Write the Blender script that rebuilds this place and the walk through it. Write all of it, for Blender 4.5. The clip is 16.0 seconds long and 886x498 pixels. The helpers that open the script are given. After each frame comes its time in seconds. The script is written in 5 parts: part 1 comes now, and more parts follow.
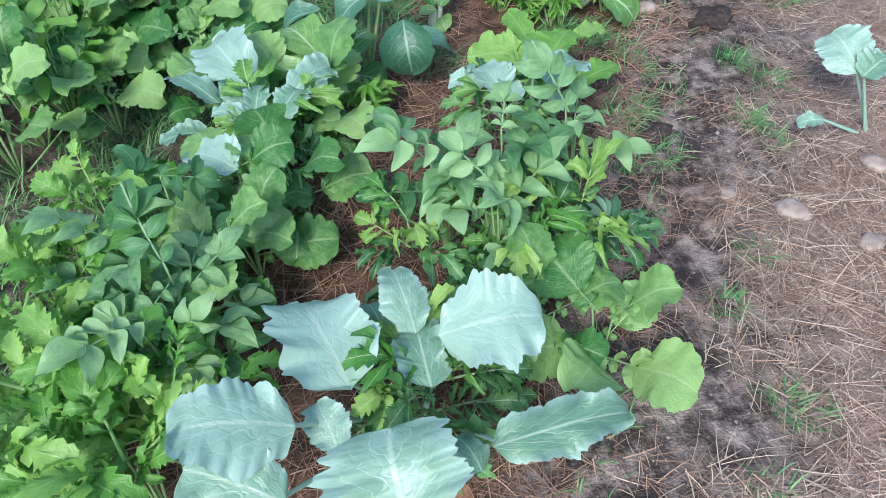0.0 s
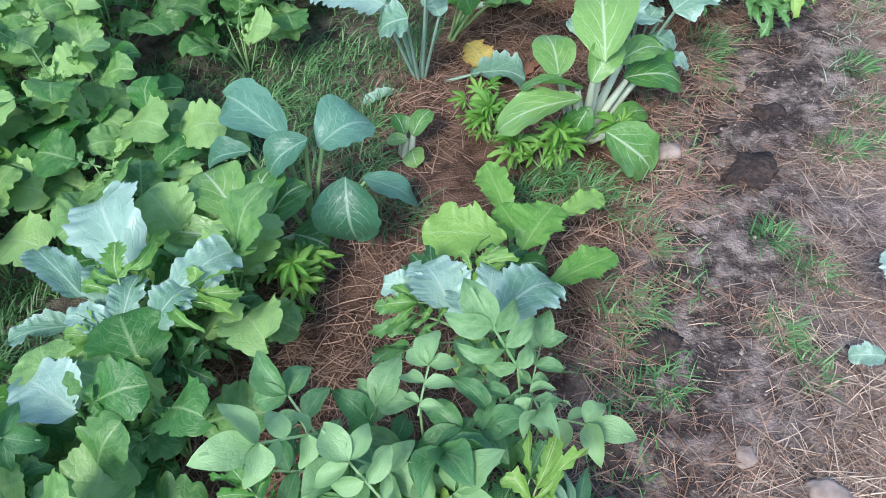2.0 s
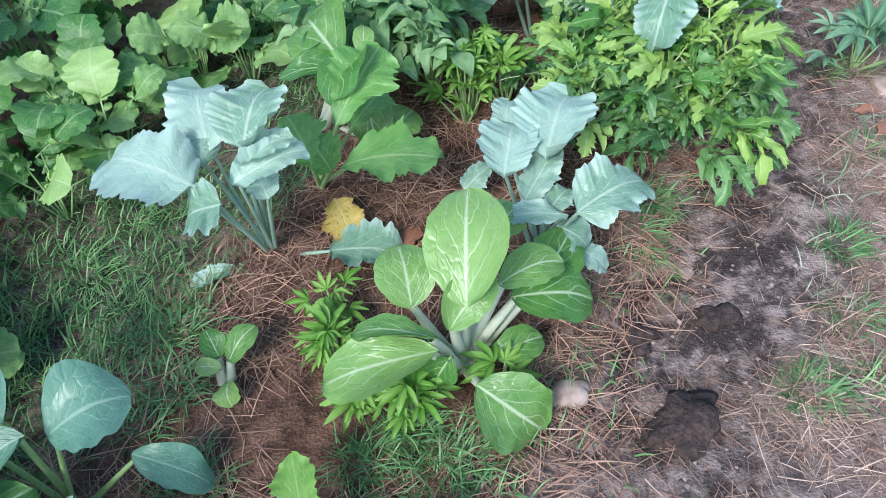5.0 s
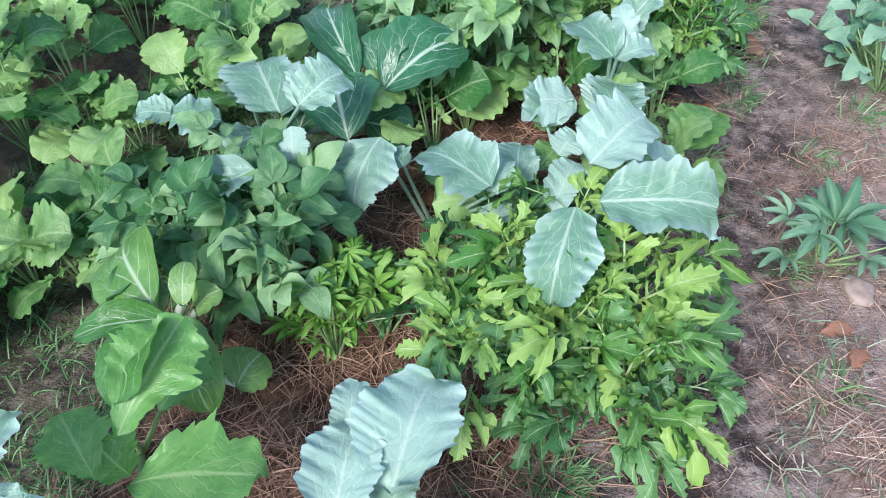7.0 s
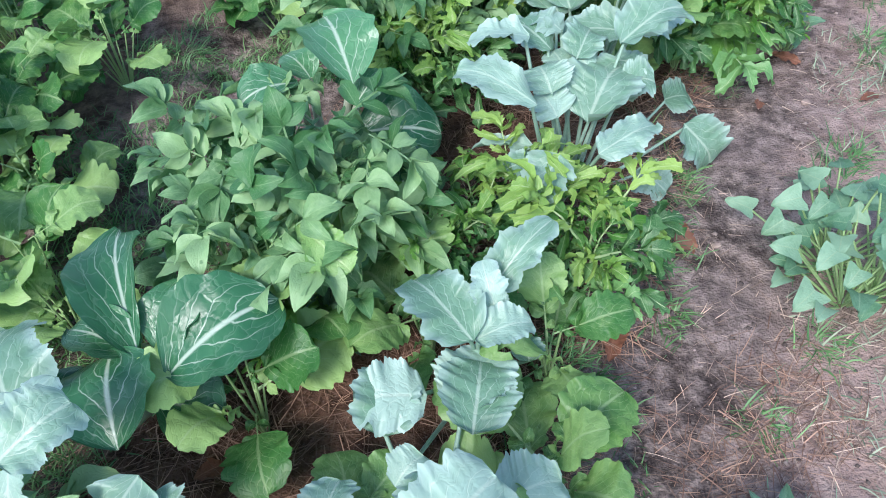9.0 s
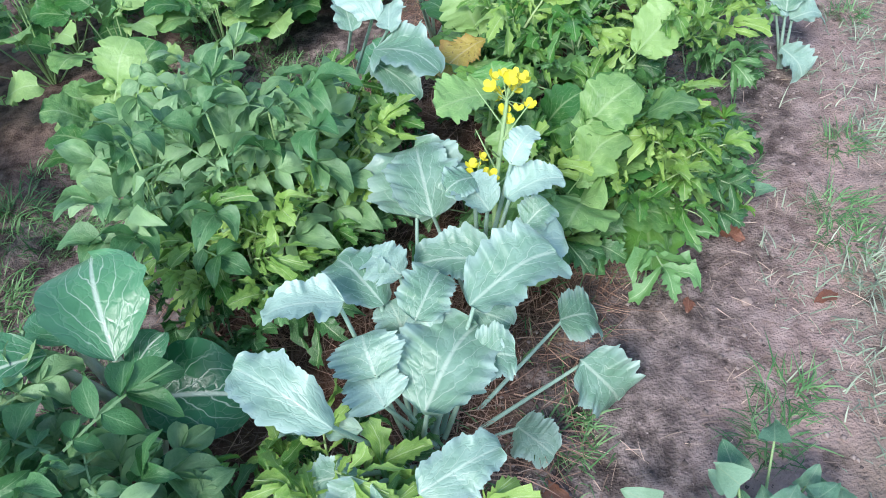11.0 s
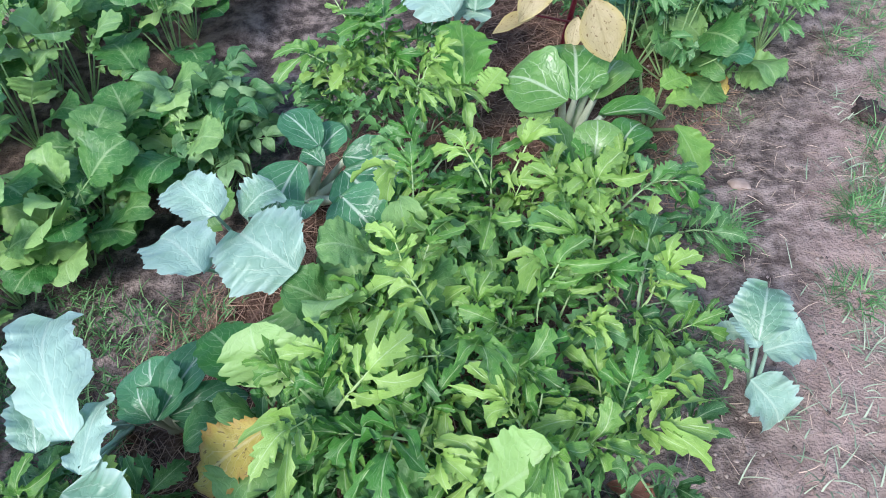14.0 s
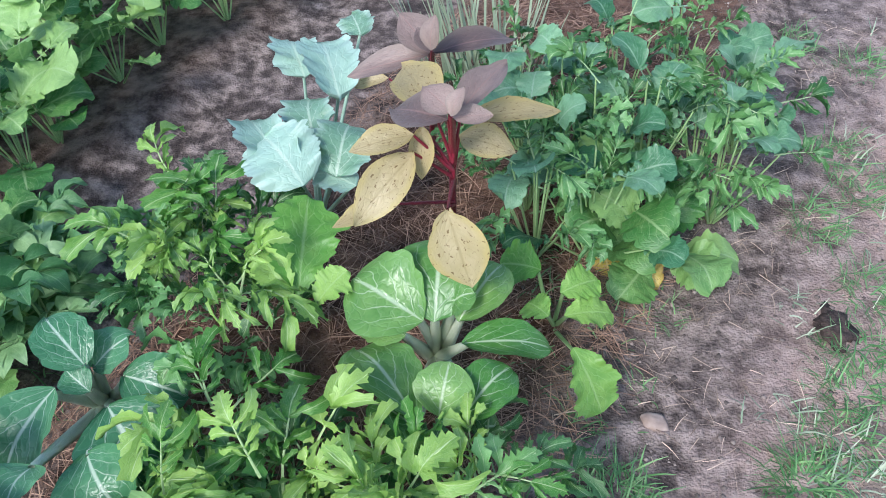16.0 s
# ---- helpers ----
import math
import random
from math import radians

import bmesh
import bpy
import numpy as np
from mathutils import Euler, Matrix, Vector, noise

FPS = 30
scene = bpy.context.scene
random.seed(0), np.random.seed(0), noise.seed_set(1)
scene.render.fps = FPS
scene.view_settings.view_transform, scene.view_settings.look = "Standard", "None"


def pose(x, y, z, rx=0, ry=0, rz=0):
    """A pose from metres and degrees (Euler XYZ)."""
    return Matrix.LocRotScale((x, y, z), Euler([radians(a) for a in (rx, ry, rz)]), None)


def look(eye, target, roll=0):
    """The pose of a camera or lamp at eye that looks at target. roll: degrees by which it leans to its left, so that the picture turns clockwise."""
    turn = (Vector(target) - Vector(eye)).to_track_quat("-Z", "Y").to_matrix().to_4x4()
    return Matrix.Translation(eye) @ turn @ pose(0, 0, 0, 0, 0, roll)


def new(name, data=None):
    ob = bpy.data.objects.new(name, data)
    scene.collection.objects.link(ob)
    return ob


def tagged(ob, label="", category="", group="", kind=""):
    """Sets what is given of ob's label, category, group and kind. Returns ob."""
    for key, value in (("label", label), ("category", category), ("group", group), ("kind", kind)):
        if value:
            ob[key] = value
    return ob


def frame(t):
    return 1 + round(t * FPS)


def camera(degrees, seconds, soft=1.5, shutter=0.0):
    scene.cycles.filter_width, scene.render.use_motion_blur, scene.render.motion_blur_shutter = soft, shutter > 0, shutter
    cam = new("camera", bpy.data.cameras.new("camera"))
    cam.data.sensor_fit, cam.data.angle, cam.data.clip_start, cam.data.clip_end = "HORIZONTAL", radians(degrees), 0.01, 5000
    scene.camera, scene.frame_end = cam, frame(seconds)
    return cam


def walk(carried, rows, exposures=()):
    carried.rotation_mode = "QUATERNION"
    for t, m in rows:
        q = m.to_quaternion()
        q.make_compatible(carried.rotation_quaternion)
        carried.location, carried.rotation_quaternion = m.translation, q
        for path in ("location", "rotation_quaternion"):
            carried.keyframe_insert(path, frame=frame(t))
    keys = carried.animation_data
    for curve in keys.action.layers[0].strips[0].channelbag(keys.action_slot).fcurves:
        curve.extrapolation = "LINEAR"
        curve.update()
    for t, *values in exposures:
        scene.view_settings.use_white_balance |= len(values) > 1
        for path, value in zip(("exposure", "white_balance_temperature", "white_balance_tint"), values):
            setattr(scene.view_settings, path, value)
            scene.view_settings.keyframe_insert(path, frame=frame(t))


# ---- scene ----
cam = camera(59.1, 16.0, soft=0.95)
PATH = [
    (0, (0.048, 0.344, 1.383), (0.038, 1.715, -0.073), -5.9),
    (0.5, (0.091, 0.48, 1.374), (0.054, 1.856, -0.077), -5.4),
    (1, (0.152, 0.685, 1.377), (0.091, 2.066, -0.068), -5.1),
    (1.5, (0.209, 0.847, 1.362), (0.114, 2.223, -0.087), -5.2),
    (2, (0.3, 1.009, 1.367), (0.173, 2.376, -0.088), -5.4),
    (2.5, (0.383, 1.151, 1.369), (0.235, 2.511, -0.09), -5.6),
    (3, (0.416, 1.293, 1.345), (0.269, 2.644, -0.122), -5.4),
    (3.2, (0.422, 1.358, 1.349), (0.29, 2.707, -0.121), -4.9),
    (5.3, (0.67, 1.884, 1.345), (0.489, 3.184, -0.164), -6.5),
    (5.5, (0.681, 1.942, 1.334), (0.497, 3.246, -0.171), -6.6),
    (6, (0.705, 2.128, 1.342), (0.526, 3.442, -0.156), -6.8),
    (6.5, (0.764, 2.275, 1.336), (0.597, 3.607, -0.147), -6.8),
    (7, (0.881, 2.444, 1.341), (0.723, 3.797, -0.123), -6.9),
    (7.5, (0.951, 2.582, 1.345), (0.805, 3.952, -0.104), -6.9),
    (8, (1.015, 2.765, 1.341), (0.878, 4.152, -0.093), -7.1),
    (8.5, (1.07, 2.982, 1.344), (0.95, 4.361, -0.1), -6.9),
    (9, (1.169, 3.151, 1.334), (1.042, 4.54, -0.1), -7.3),
    (9.5, (1.278, 3.312, 1.353), (1.159, 4.699, -0.083), -7.1),
    (10, (1.342, 3.469, 1.361), (1.236, 4.856, -0.075), -6.5),
    (10.2, (1.38, 3.537, 1.352), (1.274, 4.945, -0.064), -6.9),
    (12.3, (1.691, 4.284, 1.424), (1.476, 5.595, -0.071), -9.7),
    (12.5, (1.715, 4.367, 1.428), (1.499, 5.671, -0.073), -9.6),
    (13, (1.764, 4.561, 1.425), (1.553, 5.867, -0.074), -9.3),
    (13.5, (1.824, 4.728, 1.423), (1.616, 6.044, -0.069), -8.5),
    (14, (1.913, 4.9, 1.427), (1.698, 6.231, -0.05), -7.7),
    (14.5, (1.967, 5.066, 1.407), (1.741, 6.406, -0.061), -7.1),
    (15, (2.029, 5.227, 1.399), (1.782, 6.586, -0.048), -7.0),
    (15.5, (2.113, 5.367, 1.401), (1.84, 6.715, -0.051), -6.8),
    (16, (2.225, 5.534, 1.389), (1.954, 6.884, -0.062), -4.9),
]
walk(cam, [(t, look(eye, target, roll)) for t, eye, target, roll in PATH], [(0, 0.74, 6000, 9), (9, 0.84, 6050, 16), (16, 0.82, 6000, 13)])

# ---- light ----
world = bpy.data.worlds.new("sky")
world.use_nodes = True
scene.world = world
wn = world.node_tree.nodes
sky = wn.new("ShaderNodeTexSky")
sky.sky_type = "NISHITA"
sky.sun_disc = False
sky.sun_elevation = radians(42)
sky.sun_rotation = radians(200)
world.node_tree.links.new(sky.outputs[0], wn["Background"].inputs[0])
wn["Background"].inputs[1].default_value = 0.15
sun = new("sun", bpy.data.lights.new("sun", "SUN"))
sun.data.energy, sun.data.angle, sun.data.color = 1.95, radians(17), (1.0, 0.96, 0.90)
sun.matrix_world = look((0, 0, 5), (0.9, 2.2, 2.6))

# ---- materials ----


def graph(name):
    m = bpy.data.materials.new(name)
    m.use_nodes = True
    nt = m.node_tree
    return m, nt, nt.nodes["Principled BSDF"]


def mth(nt, op, a, b=None, c=None):
    n = nt.nodes.new("ShaderNodeMath")
    n.operation = op
    for k, v in enumerate((a, b, c)):
        if v is None:
            continue
        if isinstance(v, (int, float)):
            n.inputs[k].default_value = v
        else:
            nt.links.new(v, n.inputs[k])
    return n.outputs[0]


def ramp(nt, fac, lo, hi):
    n = nt.nodes.new("ShaderNodeMapRange")
    n.interpolation_type = "SMOOTHSTEP"
    nt.links.new(fac, n.inputs[0])
    n.inputs[1].default_value, n.inputs[2].default_value = lo, hi
    return n.outputs[0]


def blend(nt, fac, a, b):
    n = nt.nodes.new("ShaderNodeMix")
    n.data_type = "RGBA"
    for k, v in ((0, fac), (6, a), (7, b)):
        if isinstance(v, (int, float)):
            n.inputs[k].default_value = v
        elif isinstance(v, tuple):
            n.inputs[k].default_value = (*v, 1)
        else:
            nt.links.new(v, n.inputs[k])
    return n.outputs[2]


def tex(nt, scale, detail=4.0, where="Object", rough=0.55):
    co = nt.nodes.new("ShaderNodeTexCoord")
    n = nt.nodes.new("ShaderNodeTexNoise")
    n.inputs["Scale"].default_value, n.inputs["Detail"].default_value, n.inputs["Roughness"].default_value = scale, detail, rough
    nt.links.new(co.outputs[where], n.inputs["Vector"])
    return n.outputs[0]


def bumped(nt, bsdf, height, strength, distance):
    n = nt.nodes.new("ShaderNodeBump")
    n.inputs["Strength"].default_value, n.inputs["Distance"].default_value = strength, distance
    nt.links.new(height, n.inputs["Height"])
    nt.links.new(n.outputs[0], bsdf.inputs["Normal"])


def leaf_material(name, dark, light, vein, veins=6.0, slant=0.45, vein_amount=0.6, rough=0.45, thin=0.25, edge=None, spots=0.0, net=8.0, net_amount=0.10):
    """A leaf: base tone between dark and light, a pale midrib and slanting side veins, puckered between them."""
    m, nt, bsdf = graph(name)
    uv = nt.nodes.new("ShaderNodeTexCoord")
    sep = nt.nodes.new("ShaderNodeSeparateXYZ")
    nt.links.new(uv.outputs["UV"], sep.inputs[0])
    across = mth(nt, "ABSOLUTE", mth(nt, "MULTIPLY_ADD", sep.outputs[0], 2.0, -1.0))
    along = sep.outputs[1]
    mid = mth(nt, "SUBTRACT", 1.0, ramp(nt, across, 0.015, 0.075))
    wob = tex(nt, 5.0, 2.0, "UV")
    ph = mth(nt, "MULTIPLY", mth(nt, "SUBTRACT", mth(nt, "MULTIPLY_ADD", wob, 0.22, mth(nt, "POWER", along, 0.8)), mth(nt, "MULTIPLY", across, slant)), veins)
    saw = mth(nt, "ABSOLUTE", mth(nt, "MULTIPLY_ADD", mth(nt, "FRACT", ph), 2.0, -1.0))
    side = ramp(nt, saw, 0.86, 0.99)
    side = mth(nt, "MULTIPLY", side, ramp(nt, across, 1.0, 0.25))
    line = mth(nt, "MULTIPLY", mth(nt, "MAXIMUM", mid, mth(nt, "MULTIPLY", side, 0.75)), vein_amount)
    info = nt.nodes.new("ShaderNodeObjectInfo")
    tone = mth(nt, "ADD", mth(nt, "MULTIPLY", tex(nt, 3.5, 4.0, "UV"), 0.75), mth(nt, "MULTIPLY", info.outputs["Random"], 0.75))
    col = blend(nt, ramp(nt, tone, 0.35, 1.15), dark, light)
    if edge:
        far = mth(nt, "MULTIPLY", ramp(nt, mth(nt, "ADD", across, mth(nt, "MULTIPLY", wob, 0.5)), 0.75, 1.35), 0.8)
        col = blend(nt, far, col, edge)
    if spots:
        spot = ramp(nt, tex(nt, 14.0, 3.0, "UV"), 0.60, 0.66)
        col = blend(nt, mth(nt, "MULTIPLY", spot, spots), col, (0.16, 0.10, 0.03))
    vor = nt.nodes.new("ShaderNodeTexVoronoi")
    vor.feature = "DISTANCE_TO_EDGE"
    vor.inputs["Scale"].default_value = net
    warp = nt.nodes.new("ShaderNodeVectorMath")
    warp.operation = "ADD"
    nt.links.new(uv.outputs["UV"], warp.inputs[0])
    fuzz = nt.nodes.new("ShaderNodeTexNoise")
    fuzz.inputs["Scale"].default_value = 6.0
    nt.links.new(uv.outputs["UV"], fuzz.inputs["Vector"])
    small = nt.nodes.new("ShaderNodeVectorMath")
    small.operation = "SCALE"
    small.inputs["Scale"].default_value = 0.16
    nt.links.new(fuzz.outputs["Color"], small.inputs[0])
    nt.links.new(small.outputs[0], warp.inputs[1])
    nt.links.new(warp.outputs[0], vor.inputs["Vector"])
    cell = ramp(nt, vor.outputs["Distance"], 0.0, 0.20)
    fine = mth(nt, "MULTIPLY", mth(nt, "SUBTRACT", 1.0, ramp(nt, vor.outputs["Distance"], 0.0, 0.055)), net_amount)
    col = blend(nt, fine, col, vein)
    col = blend(nt, line, col, vein)
    nt.links.new(col, bsdf.inputs["Base Color"])
    nt.links.new(mth(nt, "MULTIPLY_ADD", wob, 0.25, rough - 0.16), bsdf.inputs["Roughness"])
    bsdf.inputs["Specular IOR Level"].default_value = 0.55
    pucker = mth(nt, "ADD", mth(nt, "MULTIPLY", side, -0.5), mth(nt, "MULTIPLY", tex(nt, 14.0, 4.0, "UV"), 0.8))
    pucker = mth(nt, "ADD", pucker, mth(nt, "MULTIPLY", cell, 0.8))
    pucker = mth(nt, "SUBTRACT", pucker, mth(nt, "MULTIPLY", mid, 0.6))
    bumped(nt, bsdf, pucker, 0.22, 0.0035)
    tr = nt.nodes.new("ShaderNodeBsdfTranslucent")
    nt.links.new(col, tr.inputs[0])
    mix = nt.nodes.new("ShaderNodeMixShader")
    mix.inputs[0].default_value = thin
    nt.links.new(bsdf.outputs[0], mix.inputs[1])
    nt.links.new(tr.outputs[0], mix.inputs[2])
    nt.links.new(mix.outputs[0], nt.nodes["Material Output"].inputs[0])
    return m


def plain_material(name, a, b, scale=60.0, rough=0.6, bump=0.3, dist=0.003, island=False, metal=0.0):
    m, nt, bsdf = graph(name)
    n = tex(nt, scale)
    if island:
        g = nt.nodes.new("ShaderNodeNewGeometry")
        fac = mth(nt, "ADD", mth(nt, "MULTIPLY", n, 0.3), mth(nt, "MULTIPLY", mth(nt, "POWER", g.outputs["Random Per Island"], 1.7), 0.85))
    else:
        fac = ramp(nt, n, 0.3, 0.7)
    nt.links.new(blend(nt, fac, a, b), bsdf.inputs["Base Color"])
    bsdf.inputs["Roughness"].default_value = rough
    bumped(nt, bsdf, n, bump, dist)
    return m


M_KALE = leaf_material("kale_leaf", (0.16, 0.32, 0.20), (0.39, 0.58, 0.46), (0.60, 0.73, 0.58), 4.0, 0.75, 0.55, 0.42, 0.15, (0.42, 0.58, 0.50), net=7.0, net_amount=0.08)
M_COLLARD = leaf_material("collard_leaf", (0.055, 0.17, 0.09), (0.14, 0.31, 0.21), (0.40, 0.56, 0.42), 6.0, 0.45, 0.6, 0.42, 0.15)
M_CHOY = leaf_material("choy_leaf", (0.07, 0.23, 0.04), (0.26, 0.46, 0.13), (0.62, 0.74, 0.50), 4.0, 0.6, 0.7, 0.36, 0.22)
M_DARK = leaf_material("dark_choy_leaf", (0.03, 0.15, 0.06), (0.11, 0.31, 0.14), (0.60, 0.72, 0.56), 4.0, 0.7, 0.8, 0.36, 0.15)
M_MUST = leaf_material("mustard_leaf", (0.12, 0.34, 0.05), (0.34, 0.57, 0.13), (0.46, 0.66, 0.28), 6.0, 0.5, 0.4, 0.45, 0.3)
M_BROAD = leaf_material("broad_mustard_leaf", (0.12, 0.35, 0.07), (0.33, 0.56, 0.19), (0.50, 0.68, 0.30), 6.0, 0.5, 0.55, 0.42, 0.28)
M_MIZ = leaf_material("frilly_mustard_leaf", (0.07, 0.25, 0.035), (0.37, 0.58, 0.13), (0.60, 0.74, 0.40), 7.0, 0.6, 0.65, 0.42, 0.28)
M_MIZOLD = leaf_material("old_frilly_mustard_leaf", (0.03, 0.13, 0.03), (0.17, 0.38, 0.12), (0.50, 0.66, 0.36), 7.0, 0.6, 0.65, 0.40, 0.22)
M_TURNIP = leaf_material("turnip_leaf", (0.05, 0.20, 0.04), (0.36, 0.58, 0.19), (0.50, 0.67, 0.34), 7.0, 0.5, 0.45, 0.48, 0.26)
M_RAGGED = leaf_material("ragged_mustard_leaf", (0.035, 0.16, 0.06), (0.22, 0.43, 0.23), (0.44, 0.60, 0.42), 6.0, 0.6, 0.5, 0.44, 0.2)
M_POTATO = leaf_material("potato_leaf", (0.07, 0.22, 0.07), (0.31, 0.51, 0.23), (0.34, 0.53, 0.26), 6.0, 0.6, 0.4, 0.5, 0.25)
M_YELLOW = leaf_material("yellowed_leaf", (0.50, 0.40, 0.07), (0.66, 0.52, 0.16), (0.72, 0.64, 0.34), 6.0, 0.5, 0.5, 0.6, 0.2, (0.42, 0.24, 0.06), 0.8)
M_AMAR = leaf_material("amaranth_leaf", (0.14, 0.10, 0.09), (0.34, 0.25, 0.21), (0.34, 0.20, 0.17), 9.0, 0.35, 0.5, 0.45, 0.15, (0.22, 0.17, 0.14))
M_AMTAN = leaf_material("tan_amaranth_leaf", (0.40, 0.32, 0.15), (0.58, 0.48, 0.28), (0.34, 0.27, 0.12), 9.0, 0.35, 0.55, 0.5, 0.2, (0.50, 0.40, 0.14), 0.9)
M_WEED = leaf_material("weed_leaf", (0.10, 0.25, 0.13), (0.27, 0.46, 0.29), (0.36, 0.50, 0.30), 5.0, 0.5, 0.5, 0.5, 0.2)
M_LIME = leaf_material("lime_weed_leaf", (0.13, 0.34, 0.04), (0.27, 0.50, 0.10), (0.40, 0.58, 0.22), 5.0, 0.5, 0.4, 0.5, 0.25)
M_STALK = plain_material("pale_green_stalk", (0.24, 0.42, 0.14), (0.42, 0.58, 0.28), 40, 0.45)
M_RIB = plain_material("white_stalk", (0.52, 0.62, 0.42), (0.74, 0.78, 0.64), 30, 0.4)
M_BLUE = plain_material("blue_green_stalk", (0.24, 0.42, 0.30), (0.44, 0.60, 0.48), 40, 0.5)
M_RED = plain_material("crimson_stalk", (0.13, 0.008, 0.02), (0.26, 0.02, 0.045), 50, 0.35)
M_FLOWER = plain_material("yellow_petal", (0.85, 0.72, 0.02), (0.90, 0.84, 0.06), 80, 0.5)
M_GRASS = plain_material("grass_blade", (0.035, 0.15, 0.035), (0.22, 0.40, 0.15), 8, 0.5, 0.1, island=True)
M_DRYGRASS = plain_material("grey_grass_blade", (0.15, 0.25, 0.14), (0.50, 0.56, 0.40), 8, 0.6, 0.1, island=True)
M_NEEDLE = plain_material("pine_needle", (0.10, 0.045, 0.03), (0.58, 0.37, 0.25), 8, 0.6, 0.1, island=True)
M_STRAW = plain_material("dry_straw", (0.11, 0.065, 0.045), (0.80, 0.62, 0.47), 8, 0.6, 0.1, island=True)
M_STONE = plain_material("stone", (0.30, 0.22, 0.18), (0.48, 0.38, 0.32), 30, 0.8, 0.6)
M_CRUMB = plain_material("soil_crumb", (0.04, 0.03, 0.027), (0.44, 0.36, 0.31), 40, 0.95, 0.3, island=True)
M_CLOD = plain_material("dark_clod", (0.03, 0.022, 0.018), (0.09, 0.06, 0.05), 70, 0.9, 1.0, 0.01)
M_DEAD = leaf_material("dead_leaf", (0.20, 0.075, 0.04), (0.42, 0.20, 0.12), (0.46, 0.26, 0.16), 7.0, 0.5, 0.4, 0.55, 0.1, (0.26, 0.10, 0.05), 0.5)
M_RADISH = plain_material("radish_skin", (0.34, 0.015, 0.05), (0.52, 0.04, 0.10), 20, 0.35)
M_BULB = plain_material("turnip_skin", (0.62, 0.60, 0.52), (0.74, 0.72, 0.64), 20, 0.4)

# ---- the ground: two raised beds, a furrow between them, and the trodden path ----
AX, AY = 0.932, -0.362  # across the beds, away from them


def across(x, y):
    return AX * x + AY * y


def along(x, y):
    return -AY * x + AX * y


def spot(u, v):
    return AX * u - AY * v, AY * u + AX * v


def step(a, b, x):
    t = np.clip((x - a) / (b - a), 0, 1)
    return t * t * (3 - 2 * t)


rng = np.random.default_rng(7)
WAVES = [(rng.uniform(-1, 1), rng.uniform(-1, 1), rng.uniform(0, 6.28)) for _ in range(14)]


def ripple(x, y, f):
    s = 0
    for k, (a, b, p) in enumerate(WAVES):
        g = f * (0.6 + 0.13 * k)
        s = s + np.sin(g * (a * x + b * y) * 3 + p + 1.7 * np.sin(g * (b * x - a * y) + p))
    return s / 14


def ground_z(x, y):
    u, v = across(x, y), along(x, y)
    e = 0.05 * ripple(x, y, 3.0)
    bed = step(-1.18, -1.0, u + e) * (1 - step(-0.26, -0.12, u + e)) + (1 - step(-1.75, -1.55, u + e))
    near = 1 - step(4, 9, np.hypot(x - 1, y - 4))
    rough = 0.012 * ripple(x, y, 9) + 0.005 * ripple(y, x, 22)
    return bed * 0.045 * near + rough * near + 0.02 * ripple(x, y, 1.2) * near


fine = 0.028
gx = np.concatenate([[-400, -120, -40, -15, -7, -4.2], np.arange(-3.2, 5.0, fine), [6, 9, 17, 42, 120, 400]])
gy = np.concatenate([[-400, -120, -40, -14, -6, -2.5], np.arange(-0.6, 9.4, fine), [10.6, 14, 22, 46, 120, 400]])
X, Y = np.meshgrid(gx, gy)
Z = ground_z(X, Y)
nx, ny = len(gx), len(gy)
ids = np.arange(nx * ny).reshape(ny, nx)
quads = np.stack([ids[:-1, :-1], ids[:-1, 1:], ids[1:, 1:], ids[1:, :-1]], -1).reshape(-1, 4)
gm = bpy.data.meshes.new("ground")
gm.from_pydata(np.stack([X, Y, Z], -1).reshape(-1, 3).tolist(), [], quads.tolist())
gm.shade_smooth()
U, V = across(X, Y), along(X, Y)
e = 0.10 * ripple(X, Y, 4.0)
for key, val in (
    ("mulch", (step(-1.12, -1.0, U + e) * (1 - step(-0.32, -0.18, U + e))) + 0.6 * (1 - step(-1.8, -1.6, U + e))),
    ("straw", step(0.18, 0.42, U + e) * (1 - step(3.1, 4.2, V + 2 * e))),
    ("green", step(0.25, 0.5, U + e) * step(3.0, 4.4, V) + step(-1.7, -1.55, U + e) * (1 - step(-1.1, -1.0, U + e)) * (1 - step(3.6, 5.2, V))),
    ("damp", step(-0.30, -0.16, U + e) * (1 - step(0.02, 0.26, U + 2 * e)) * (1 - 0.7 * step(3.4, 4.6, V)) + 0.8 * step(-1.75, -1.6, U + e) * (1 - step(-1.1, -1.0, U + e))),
    ("red", step(0.0, 0.35, U + 1.5 * e) * step(2.8, 4.4, V)),
):
    at = gm.attributes.new(key, "FLOAT", "POINT")
    at.data.foreach_set("value", np.clip(val, 0, 1).astype(np.float32).ravel())

m, nt, bsdf = graph("garden_soil")


def layer(key):
    n = nt.nodes.new("ShaderNodeAttribute")
    n.attribute_name = key
    return n.outputs["Fac"]


big, mid, grit = tex(nt, 3.0, 5.0), tex(nt, 18.0, 6.0, rough=0.65), tex(nt, 160.0, 3.0)
col = blend(nt, ramp(nt, mid, 0.35, 0.68), (0.065, 0.05, 0.044), (0.44, 0.35, 0.305))
col = blend(nt, mth(nt, "MULTIPLY", ramp(nt, big, 0.45, 0.62), 0.4), col, (0.33, 0.265, 0.24))
col = blend(nt, mth(nt, "MULTIPLY", layer("red"), ramp(nt, tex(nt, 6.0, 5.0, rough=0.7), 0.28, 0.58)), col, blend(nt, mid, (0.34, 0.235, 0.195), (0.64, 0.47, 0.40)))
col = blend(nt, mth(nt, "MULTIPLY", layer("green"), 0.6), col, (0.12, 0.12, 0.06))
